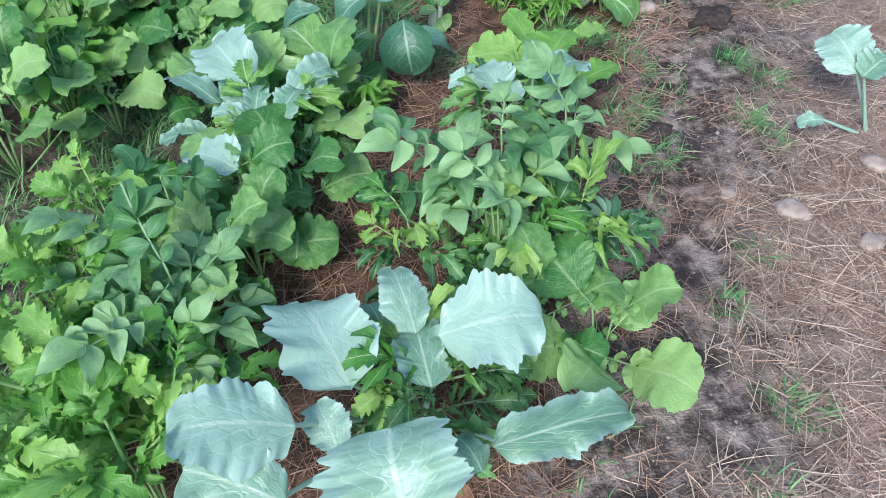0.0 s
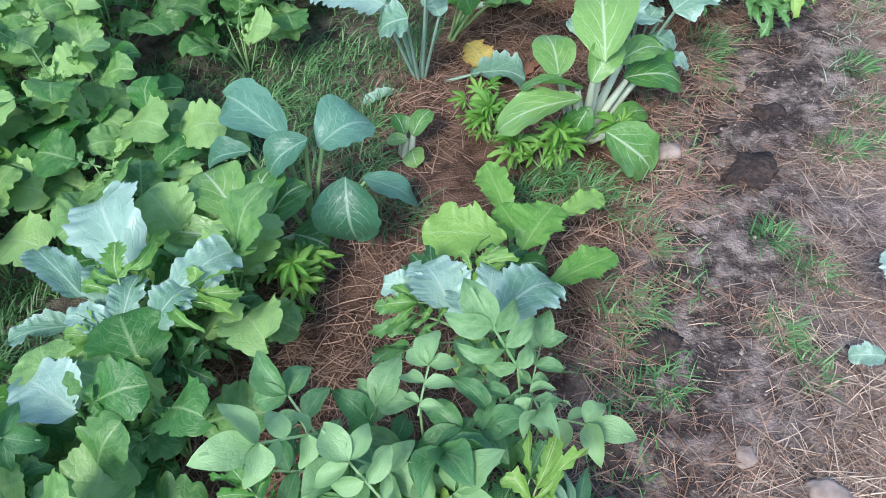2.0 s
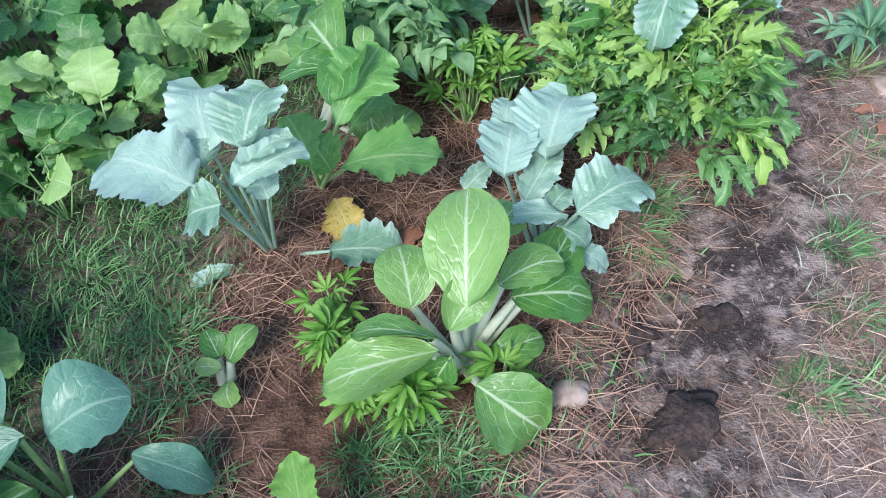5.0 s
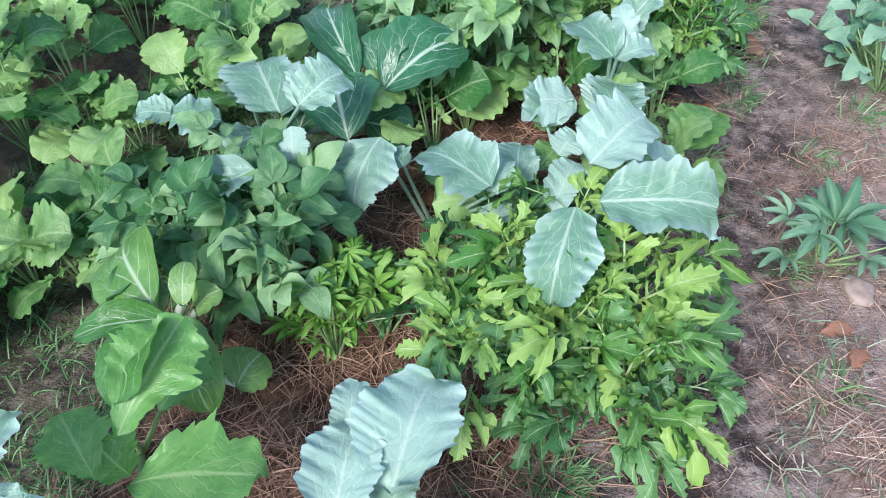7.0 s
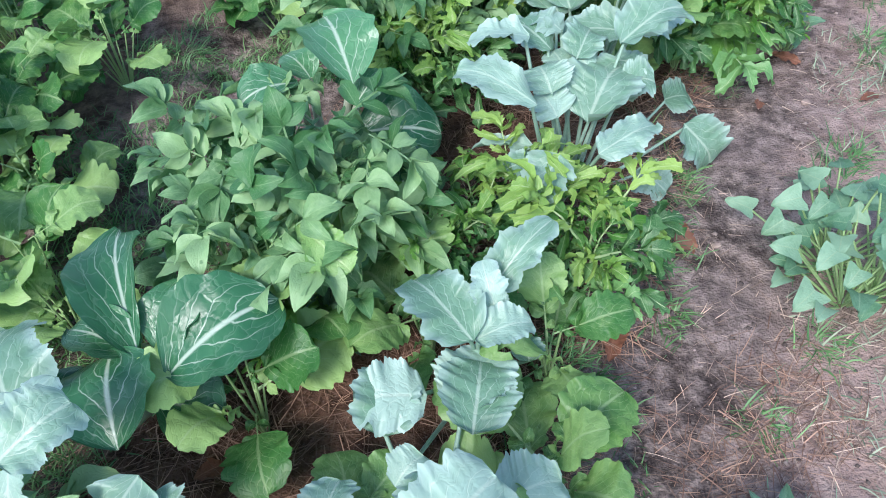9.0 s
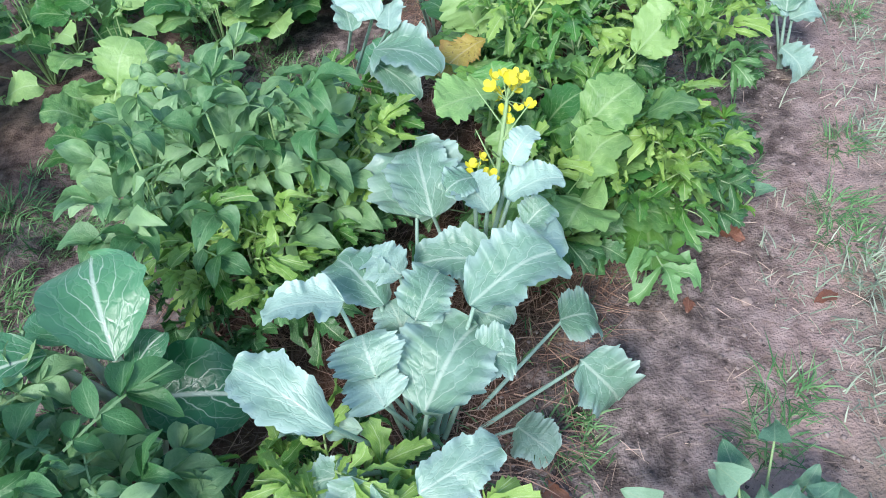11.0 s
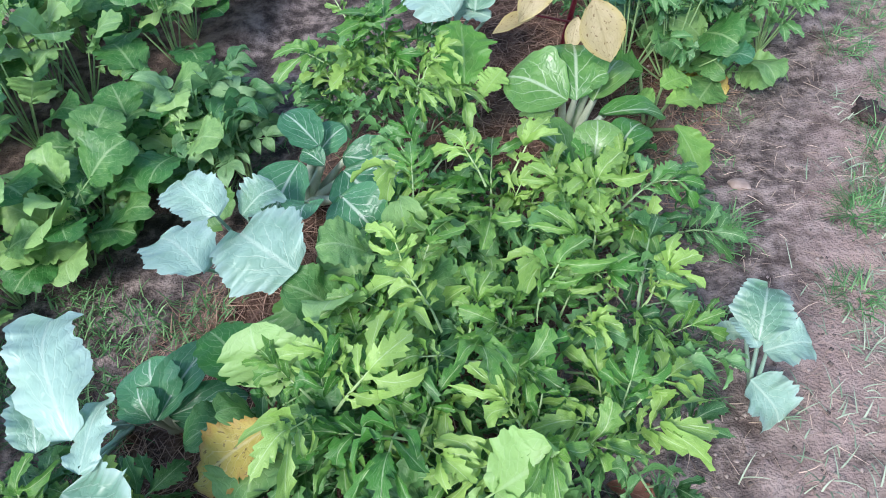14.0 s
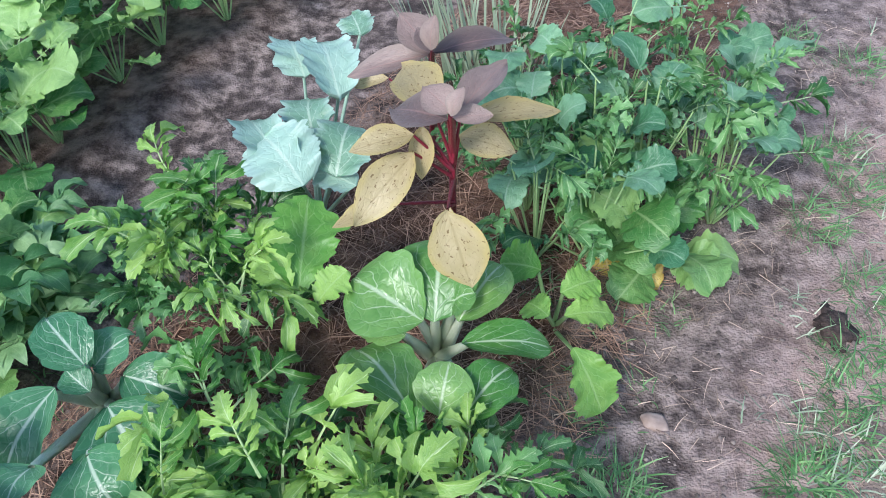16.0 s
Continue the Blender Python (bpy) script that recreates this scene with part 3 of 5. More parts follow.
def weedheart(x, y, h, r, n):
    bushy("weed", x, y, h * 0.9, r * 1.1, n * 5 // 4, BLADES["heart"], "green", "grey-green vine with heart-shaped leaves beside the path", "weed", "heart-leaved vines", 0.058, 0.95, 0.85, 0.5)


def ribbons(name, base, heading, length, width, rise, droop, mat, label, category, kind="", segs=3, parent=None):
    """Many thin curved blades in one mesh. All arguments are arrays with one entry a blade."""
    n = len(base)
    s = np.linspace(0, 1, segs + 1)[None, :, None]
    d = np.stack([np.cos(heading), np.sin(heading), np.zeros(n)], -1)[:, None, :]
    side = np.stack([-np.sin(heading), np.cos(heading), np.zeros(n)], -1)[:, None, :]
    up = np.array([0, 0, 1.0])[None, None, :]
    L, W = length[:, None, None], width[:, None, None]
    bend = (np.random.default_rng(n).uniform(-0.25, 0.25, n))[:, None, None]
    p = base[:, None, :] + d * L * s + side * L * bend * s * s + up * L * (rise[:, None, None] * s - droop[:, None, None] * s * s)
    taper = 1 - 0.85 * s ** 2
    v = np.stack([p - side * W * taper * 0.5, p + side * W * taper * 0.5 + up * W * 0.3], 2).reshape(-1, 3)
    k = np.arange(n)[:, None] * (2 * (segs + 1)) + 2 * np.arange(segs)[None, :]
    f = np.stack([k, k + 1, k + 3, k + 2], -1).reshape(-1, 4)
    me = bpy.data.meshes.new(name)
    me.from_pydata(v.tolist(), [], f.tolist())
    me.materials.append(mat)
    if parent:
        ob = new(name, me)
        ob.parent = parent
        return ob
    return tagged(new(name, me), label, category, kind=kind)


def strewn(n, u0, u1, v0, v1, seed):
    g = np.random.default_rng(seed)
    u, v = g.uniform(u0, u1, n), g.uniform(v0, v1, n)
    x, y = spot(u, v)
    return g, x, y


# ---- the plants of the near bed ----
kale(-0.03, 1.18, 0.04, [
    (-0.10, -0.12, 0.27, -0.19, 0.07, 0.30, 0.15),
    (0.05, -0.05, 0.30, 0.21, -0.05, 0.34, 0.14),
    (0.01, -0.01, 0.26, -0.02, 0.09, 0.32, 0.07),
    (0.12, -0.24, 0.26, 0.32, -0.22, 0.30, 0.08),
    (-0.17, -0.22, 0.34, -0.33, -0.24, 0.40, 0.12),
    (-0.18, -0.33, 0.32, -0.32, -0.28, 0.36, 0.10),
    (-0.01, -0.38, 0.34, -0.03, -0.28, 0.40, 0.18),
    (0.03, -0.11, 0.24, 0.01, 0.02, 0.26, 0.08),
    (-0.04, 0.00, 0.23, -0.07, 0.07, 0.26, 0.06),
    (-0.12, -0.22, 0.26, -0.15, -0.15, 0.29, 0.06),
    (0.10, -0.24, 0.18, 0.07, -0.19, 0.21, 0.05)],)
kale(-0.46, 2.05, 0.06, [
    (0.06, -0.05, 0.23, -0.06, 0.14, 0.26, 0.13),
    (0.00, -0.13, 0.23, -0.13, -0.02, 0.26, 0.06),
    (0.09, -0.20, 0.23, 0.00, -0.19, 0.26, 0.05),
    (0.09, -0.19, 0.23, 0.10, -0.10, 0.26, 0.05),
    (0.16, -0.15, 0.23, 0.26, -0.04, 0.26, 0.07),
    (0.07, -0.37, 0.22, -0.04, -0.31, 0.24, 0.10),
    (-0.05, -0.14, 0.16, -0.15, -0.18, 0.18, 0.05),
    (0.15, -0.20, 0.23, 0.20, -0.13, 0.26, 0.08),
    (0.06, -0.15, 0.23, 0.02, -0.08, 0.26, 0.06)],)
collard(-0.14, 2.33, 0.04, [
    (-0.01, 0.03, 0.26, -0.18, 0.18, 0.29, 0.11),
    (0.05, 0.00, 0.28, -0.05, -0.04, 0.22, 0.08),
    (0.06, 0.02, 0.24, 0.17, 0.08, 0.27, 0.13),
    (0.14, 0.05, 0.12, 0.27, 0.03, 0.06, 0.07),
    (0.13, -0.07, 0.23, 0.14, -0.14, 0.10, 0.13),
    (-0.10, 0.04, 0.22, -0.22, 0.05, 0.18, 0.07)], "blue-green collard plant with long drooping leaves in the mulched bed")
choy(-0.28, 2.26, 0.04, [
    (0.03, -0.05, 0.18, -0.05, 0.04, 0.22, 0.10),
    (0.07, -0.08, 0.16, 0.09, 0.04, 0.22, 0.10),
    (0.09, -0.09, 0.16, 0.16, 0.01, 0.20, 0.09),
    (0.03, -0.11, 0.16, -0.15, -0.08, 0.16, 0.07),
    (0.13, -0.02, 0.08, 0.20, -0.02, 0.04, 0.09),
    (0.06, -0.04, 0.06, 0.14, -0.06, 0.02, 0.07)], "green pak choi with broad veined leaves and one yellowing leaf")
mustard(0.35, 2.12, 0.04, [
    (-0.02, 0.01, 0.16, -0.19, 0.03, 0.16, 0.12),
    (-0.01, 0.10, 0.12, -0.06, 0.24, 0.16, 0.07),
    (0.01, -0.01, 0.14, 0.08, 0.08, 0.18, 0.11),
    (0.08, 0.06, 0.16, 0.19, 0.15, 0.14, 0.05),
    (0.06, -0.07, 0.10, 0.20, 0.00, 0.11, 0.07),
    (-0.01, -0.04, 0.08, -0.07, 0.00, 0.11, 0.06),
    (0.01, 0.04, 0.13, -0.03, 0.11, 0.16, 0.07)], "bright yellow-green mustard plant with toothed leaves")
kale(0.27, 1.95, 0.04, [
    (-0.05, -0.04, 0.21, -0.10, 0.05, 0.24, 0.10),
    (-0.08, -0.01, 0.22, -0.17, 0.00, 0.24, 0.05),
    (0.04, -0.11, 0.28, 0.13, -0.05, 0.30, 0.10),
    (0.02, -0.07, 0.26, 0.03, 0.01, 0.27, 0.05),
    (-0.02, -0.08, 0.21, -0.04, -0.01, 0.23, 0.05),
    (0.06, -0.10, 0.20, 0.11, -0.06, 0.20, 0.05)],)
kale(0.10, 2.95, 0.04, [
    (-0.06, -0.11, 0.30, -0.23, -0.06, 0.34, 0.15),
    (-0.05, -0.01, 0.30, -0.11, 0.16, 0.34, 0.11),
    (0.06, -0.10, 0.38, 0.08, 0.03, 0.43, 0.12),
    (0.04, -0.15, 0.34, 0.16, -0.08, 0.37, 0.06),
    (0.00, -0.14, 0.28, -0.08, -0.15, 0.26, 0.10),
    (0.05, -0.12, 0.36, 0.14, -0.07, 0.39, 0.05),
    (0.15, -0.05, 0.04, 0.30, -0.05, 0.04, 0.11),
    (-0.06, -0.07, 0.00, -0.16, -0.11, 0.00, 0.04),
    (0.08, -0.11, 0.26, 0.05, -0.06, 0.29, 0.06),
    (-0.06, -0.03, 0.28, -0.09, 0.00, 0.32, 0.08)],)
yellowed(0.21, 3.11, 0.04, [
    (0.03, -0.06, 0.05, 0.09, -0.18, 0.04, 0.09)], "yellowed kale leaf lying on the mulch")
mustardbroad(0.17, 3.16, 0.04, [
    (0.12, -0.18, 0.21, 0.33, -0.18, 0.23, 0.15),
    (0.12, -0.14, 0.29, 0.20, 0.02, 0.36, 0.11),
    (0.06, -0.17, 0.21, 0.01, -0.10, 0.28, 0.09),
    (0.13, -0.05, 0.21, 0.19, 0.05, 0.23, 0.08),
    (0.09, -0.14, 0.16, 0.05, -0.12, 0.24, 0.09)], "light green mustard plant with large rounded leaves")
choy(0.15, 3.39, 0.04, [
    (0.11, -0.10, 0.25, 0.01, 0.04, 0.28, 0.13),
    (0.13, -0.11, 0.24, -0.01, -0.15, 0.26, 0.05),
    (0.18, -0.19, 0.34, 0.14, -0.32, 0.34, 0.09),
    (0.15, -0.09, 0.22, 0.18, -0.21, 0.12, 0.09),
    (0.16, -0.10, 0.26, 0.16, -0.04, 0.30, 0.04),
    (0.16, -0.07, 0.21, 0.20, -0.05, 0.24, 0.06),
    (0.21, -0.14, 0.06, 0.25, -0.10, 0.10, 0.09)],)
kale(0.70, 2.96, 0.04, [
    (0.01, -0.03, 0.27, 0.06, 0.15, 0.30, 0.13),
    (-0.07, -0.07, 0.26, -0.05, 0.07, 0.29, 0.10),
    (0.06, -0.19, 0.29, 0.18, -0.12, 0.31, 0.10),
    (0.05, -0.15, 0.24, -0.07, -0.15, 0.24, 0.05),
    (-0.03, -0.10, 0.23, 0.03, 0.01, 0.26, 0.06),
    (-0.07, 0.06, 0.24, -0.06, 0.16, 0.27, 0.05),
    (0.07, -0.14, 0.14, 0.13, -0.17, 0.11, 0.05),
    (0.02, -0.11, 0.22, 0.05, -0.08, 0.24, 0.05),
    (0.03, -0.12, 0.18, 0.09, -0.15, 0.16, 0.07),
    (-0.16, 0.08, 0.08, -0.11, 0.11, 0.12, 0.05)],)
choy(0.54, 2.65, 0.04, [
    (0.03, -0.09, 0.29, 0.03, 0.07, 0.38, 0.11),
    (-0.07, -0.04, 0.22, -0.09, 0.04, 0.28, 0.09),
    (-0.02, -0.12, 0.21, -0.20, -0.16, 0.18, 0.09),
    (-0.02, -0.11, 0.23, -0.15, -0.10, 0.24, 0.05),
    (0.04, -0.13, 0.12, 0.15, -0.17, 0.04, 0.11),
    (0.10, 0.03, 0.16, 0.24, 0.05, 0.14, 0.10),
    (0.08, 0.02, 0.21, 0.18, 0.06, 0.23, 0.07),
    (0.00, -0.10, 0.24, 0.06, -0.04, 0.30, 0.06),
    (0.07, -0.05, 0.08, 0.15, -0.01, 0.09, 0.06),
    (0.00, -0.11, 0.18, -0.03, -0.12, 0.12, 0.05),
    (0.15, 0.07, 0.13, 0.21, 0.16, 0.18, 0.08),
    (0.07, 0.13, 0.21, 0.11, 0.18, 0.24, 0.07)], "large pak choi with white ribs and broad glossy leaves")
choy(0.07, 2.60, 0.02, [
    (0.01, 0.01, 0.08, -0.01, 0.04, 0.12, 0.04),
    (0.03, 0.00, 0.08, 0.07, 0.05, 0.12, 0.05),
    (0.03, -0.03, 0.06, 0.04, -0.07, 0.05, 0.05),
    (0.02, -0.01, 0.08, -0.03, -0.01, 0.08, 0.03)], "small young pak choi seedling in the grass furrow")
kale(0.26, 4.03, 0.04, [
    (0.14, -0.22, 0.28, 0.06, -0.05, 0.32, 0.14),
    (0.23, -0.36, 0.40, 0.31, -0.29, 0.43, 0.09),
    (0.02, -0.25, 0.29, -0.08, -0.25, 0.32, 0.08),
    (-0.09, -0.22, 0.29, -0.17, -0.23, 0.31, 0.06),
    (0.19, -0.32, 0.32, 0.20, -0.39, 0.26, 0.07),
    (0.14, -0.45, 0.32, 0.01, -0.51, 0.28, 0.08),
    (0.09, -0.23, 0.24, 0.03, -0.29, 0.24, 0.08),
    (0.22, -0.32, 0.36, 0.25, -0.23, 0.41, 0.07),
    (0.08, -0.20, 0.28, 0.02, -0.12, 0.31, 0.07)],)
choydark(0.52, 4.13, 0.04, [
    (0.02, -0.33, 0.20, -0.01, -0.21, 0.26, 0.14),
    (0.04, -0.21, 0.16, 0.13, -0.22, 0.13, 0.10),
    (0.10, -0.23, 0.26, 0.24, -0.15, 0.32, 0.14),
    (0.04, -0.19, 0.26, -0.05, 0.03, 0.31, 0.09),
    (0.03, -0.17, 0.24, -0.07, -0.14, 0.28, 0.08),
    (0.09, -0.19, 0.26, 0.12, -0.10, 0.32, 0.09),
    (-0.11, -0.27, 0.18, -0.08, -0.20, 0.22, 0.08)], "dark green pak choi with white stalks and glossy leaves")
kale(0.70, 3.75, 0.04, [
    (-0.07, -0.04, 0.28, -0.13, -0.17, 0.21, 0.12),
    (0.16, -0.25, 0.32, 0.04, -0.17, 0.36, 0.12),
    (-0.02, -0.09, 0.24, -0.05, -0.06, 0.26, 0.06),
    (0.17, -0.25, 0.30, 0.18, -0.16, 0.32, 0.06),
    (0.15, -0.21, 0.24, 0.17, -0.24, 0.21, 0.06)],)
kale(1.04, 3.67, 0.04, [
    (0.00, -0.14, 0.34, 0.11, -0.04, 0.38, 0.12),
    (0.00, -0.28, 0.38, 0.19, -0.29, 0.38, 0.11),
    (-0.04, -0.29, 0.38, -0.09, -0.42, 0.30, 0.10),
    (-0.06, 0.12, 0.22, -0.05, 0.22, 0.26, 0.10),
    (0.06, 0.16, 0.21, 0.12, 0.26, 0.24, 0.11),
    (-0.13, -0.07, 0.24, -0.12, 0.03, 0.26, 0.07),
    (-0.07, -0.18, 0.26, -0.02, -0.08, 0.30, 0.06),
    (0.11, 0.02, 0.18, 0.21, 0.06, 0.18, 0.09),
    (0.16, -0.29, 0.34, 0.21, -0.29, 0.30, 0.04),
    (0.03, -0.09, 0.32, 0.02, -0.02, 0.36, 0.07)],)
kale(1.13, 4.07, 0.04, [
    (0.00, -0.18, 0.32, -0.09, -0.07, 0.36, 0.10),
    (0.03, -0.08, 0.32, 0.13, 0.00, 0.40, 0.06),
    (0.00, -0.17, 0.31, 0.09, -0.14, 0.32, 0.06),
    (-0.08, -0.22, 0.24, -0.19, -0.23, 0.26, 0.10),
    (-0.01, -0.29, 0.23, 0.01, -0.17, 0.26, 0.11),
    (0.04, -0.13, 0.32, 0.02, -0.07, 0.38, 0.05),
    (-0.13, -0.36, 0.21, -0.09, -0.32, 0.23, 0.06),
    (0.09, -0.11, 0.16, 0.09, -0.07, 0.18, 0.05),
    (-0.06, -0.39, 0.24, 0.00, -0.39, 0.26, 0.07)],)
kale(1.33, 4.55, 0.04, [
    (-0.06, -0.18, 0.41, -0.20, -0.10, 0.46, 0.08),
    (-0.06, 0.03, 0.43, -0.17, 0.00, 0.46, 0.07),
    (-0.01, 0.07, 0.37, -0.09, 0.16, 0.40, 0.09),
    (0.04, 0.04, 0.36, 0.08, 0.12, 0.39, 0.08),
    (0.05, -0.09, 0.29, 0.13, 0.04, 0.35, 0.14),
    (0.13, 0.04, 0.39, 0.26, 0.11, 0.44, 0.11),
    (0.03, 0.33, 0.31, 0.02, 0.51, 0.36, 0.17),
    (0.32, 0.14, 0.09, 0.40, 0.10, 0.00, 0.12),
    (-0.02, -0.21, 0.31, -0.07, -0.27, 0.26, 0.09),
    (0.05, -0.24, 0.33, 0.16, -0.19, 0.36, 0.07),
    (-0.05, -0.17, 0.26, -0.13, -0.18, 0.26, 0.06),
    (-0.06, -0.07, 0.22, -0.19, -0.07, 0.24, 0.04),
    (0.19, 0.04, 0.03, 0.25, -0.02, 0.03, 0.08)],)
kale(1.37, 4.58, 0.04, [
    (-0.06, -0.08, 0.34, -0.08, -0.03, 0.38, 0.10),
    (-0.02, 0.09, 0.38, -0.07, 0.12, 0.41, 0.07),
    (0.09, -0.04, 0.32, 0.15, -0.05, 0.34, 0.08),
    (0.03, 0.00, 0.34, 0.00, 0.03, 0.36, 0.06),
    (0.09, 0.06, 0.32, 0.15, 0.03, 0.32, 0.06),
    (-0.02, 0.01, 0.31, -0.04, 0.05, 0.36, 0.08),
    (-0.05, -0.11, 0.30, -0.08, -0.07, 0.34, 0.09),
    (0.25, 0.20, 0.10, 0.33, 0.22, 0.08, 0.10)], "blue-grey kale plant with frilled leaf edges in the bed")
choydark(0.78, 4.67, 0.04, [
    (0.12, -0.14, 0.38, 0.07, -0.01, 0.45, 0.12),
    (0.00, -0.12, 0.38, -0.09, -0.17, 0.39, 0.08),
    (0.10, -0.11, 0.23, 0.25, -0.11, 0.23, 0.12),
    (0.11, -0.12, 0.31, 0.16, -0.09, 0.36, 0.05),
    (0.17, -0.33, 0.21, 0.24, -0.26, 0.24, 0.09),
    (0.02, -0.08, 0.36, -0.02, -0.05, 0.40, 0.07),
    (0.10, -0.04, 0.16, 0.13, -0.10, 0.12, 0.08)], "dark green pak choi with white stalks and one pale leaf")
mustardbroad(0.65, 4.35, 0.10, [
    (0.18, -0.22, 0.31, 0.27, -0.29, 0.26, 0.08)], "single large yellow-green mustard leaf plant among potato foliage")
mustard(1.09, 4.42, 0.04, [
    (0.02, -0.08, 0.21, -0.08, -0.10, 0.21, 0.05)], "pale mustard plant with one long leaf")
mustard(1.85, 5.43, 0.04, [
    (-0.03, -0.28, 0.14, -0.01, -0.45, 0.02, 0.17),
    (-0.02, -0.31, 0.18, 0.15, -0.31, 0.11, 0.12),
    (-0.04, -0.28, 0.21, 0.11, -0.16, 0.20, 0.11),
    (-0.10, -0.30, 0.16, -0.16, -0.27, 0.16, 0.10),
    (-0.05, -0.25, 0.22, -0.05, -0.13, 0.26, 0.10)], "mustard plant with a drooping toothed leaf beside the path")
kale(1.45, 4.93, 0.04, [
    (-0.06, -0.06, 0.32, -0.09, 0.09, 0.38, 0.11),
    (0.05, -0.12, 0.38, 0.00, -0.07, 0.42, 0.08),
    (0.08, -0.11, 0.40, 0.17, -0.10, 0.44, 0.06),
    (0.09, -0.09, 0.46, 0.13, -0.05, 0.50, 0.04),
    (0.07, -0.18, 0.34, 0.17, -0.17, 0.36, 0.10),
    (0.05, -0.18, 0.32, -0.08, -0.19, 0.34, 0.09),
    (0.11, -0.14, 0.36, 0.15, -0.12, 0.39, 0.06),
    (0.03, -0.06, 0.41, -0.02, -0.10, 0.43, 0.06)], "bolting blue-grey kale plant with smooth upper leaves")
mustardbroad(1.47, 5.30, 0.04, [
    (0.06, -0.18, 0.41, -0.06, -0.23, 0.42, 0.12),
    (0.06, -0.14, 0.39, 0.05, -0.10, 0.43, 0.08),
    (0.08, -0.17, 0.36, 0.07, -0.23, 0.28, 0.06),
    (0.07, -0.06, 0.34, 0.05, -0.02, 0.36, 0.05),
    (0.12, -0.08, 0.32, 0.12, -0.03, 0.34, 0.04)], "radish plant with large rounded light green leaves")
yellowed(1.48, 5.58, 0.10, [
    (0.03, -0.07, 0.24, -0.09, -0.15, 0.20, 0.10)], "wilted yellow leaf hanging over the mulch")
kale(1.07, 5.69, 0.04, [
    (0.20, -0.29, 0.44, 0.11, -0.12, 0.50, 0.09),
    (0.23, -0.34, 0.44, 0.23, -0.23, 0.46, 0.06),
    (0.19, -0.35, 0.40, 0.33, -0.44, 0.42, 0.11),
    (0.14, -0.30, 0.42, 0.12, -0.22, 0.46, 0.06),
    (0.18, -0.36, 0.38, 0.28, -0.46, 0.36, 0.07)],)
choydark(1.18, 5.68, 0.04, [
    (0.06, -0.07, 0.16, 0.03, -0.01, 0.21, 0.09),
    (0.07, -0.08, 0.16, 0.18, -0.04, 0.16, 0.05),
    (0.05, -0.09, 0.16, 0.12, 0.02, 0.21, 0.06),
    (0.05, -0.05, 0.11, 0.12, -0.04, 0.09, 0.06),
    (0.04, -0.09, 0.16, 0.02, -0.06, 0.20, 0.06)],)
kale(1.34, 6.06, 0.04, [
    (-0.01, -0.28, 0.36, -0.10, -0.21, 0.39, 0.12),
    (0.15, -0.25, 0.32, 0.03, -0.18, 0.36, 0.15),
    (-0.02, -0.14, 0.36, -0.12, -0.05, 0.38, 0.09),
    (0.01, -0.10, 0.32, 0.07, -0.06, 0.36, 0.08)],)
mustardbroad(1.41, 6.11, 0.04, [
    (0.03, -0.18, 0.14, 0.04, -0.32, 0.08, 0.15)], "yellow-green mustard leaf spotted with holes on the mulch")
choydark(1.36, 6.28, 0.10, [
    (0.16, -0.14, 0.21, 0.24, -0.21, 0.16, 0.13),
    (0.17, -0.23, 0.22, 0.23, -0.29, 0.20, 0.10),
    (0.06, -0.12, 0.22, 0.02, -0.23, 0.18, 0.09),
    (0.14, -0.06, 0.18, 0.23, -0.07, 0.16, 0.08),
    (0.10, -0.08, 0.23, 0.04, -0.04, 0.28, 0.07),
    (0.11, -0.11, 0.20, 0.07, -0.09, 0.22, 0.04),
    (0.11, -0.27, 0.24, 0.11, -0.32, 0.26, 0.06),
    (0.08, -0.05, 0.18, 0.13, -0.02, 0.22, 0.06)], "dark green pak choi with bright white veins")
choy(2.00, 6.50, 0.04, [
    (0.01, -0.13, 0.26, -0.11, -0.08, 0.30, 0.13),
    (0.03, -0.13, 0.26, 0.03, 0.00, 0.32, 0.13),
    (0.07, -0.11, 0.24, 0.13, -0.01, 0.28, 0.09),
    (0.08, -0.15, 0.23, 0.22, -0.13, 0.22, 0.07),
    (0.02, -0.30, 0.21, -0.09, -0.19, 0.24, 0.11),
    (0.06, -0.30, 0.23, 0.07, -0.24, 0.28, 0.08),
    (0.10, -0.30, 0.23, 0.16, -0.22, 0.26, 0.08),
    (0.03, -0.32, 0.21, -0.05, -0.28, 0.22, 0.06),
    (0.11, -0.29, 0.18, 0.16, -0.27, 0.16, 0.08),
    (-0.02, -0.15, 0.24, -0.09, -0.13, 0.24, 0.07),
    (0.06, -0.10, 0.28, 0.09, -0.10, 0.31, 0.06)], "pale-ribbed pak choi with a yellowing outer leaf")
mustard(2.24, 6.61, 0.04, [
    (0.04, -0.17, 0.12, 0.10, -0.24, 0.02, 0.10),
    (0.02, -0.11, 0.14, 0.11, -0.08, 0.12, 0.08),
    (-0.01, -0.13, 0.16, -0.05, -0.10, 0.16, 0.07),
    (0.01, -0.07, 0.16, 0.08, -0.03, 0.16, 0.08),
    (-0.03, -0.03, 0.18, -0.11, -0.02, 0.18, 0.10)], "dark green mustard plant with a leaf drooping to the soil")
mustard(1.69, 6.56, 0.04, [
    (0.08, -0.15, 0.26, 0.07, 0.02, 0.34, 0.13),
    (0.12, -0.17, 0.26, 0.17, -0.12, 0.30, 0.07),
    (0.07, -0.16, 0.26, 0.00, -0.09, 0.30, 0.08)], "broad pale green mustard plant")
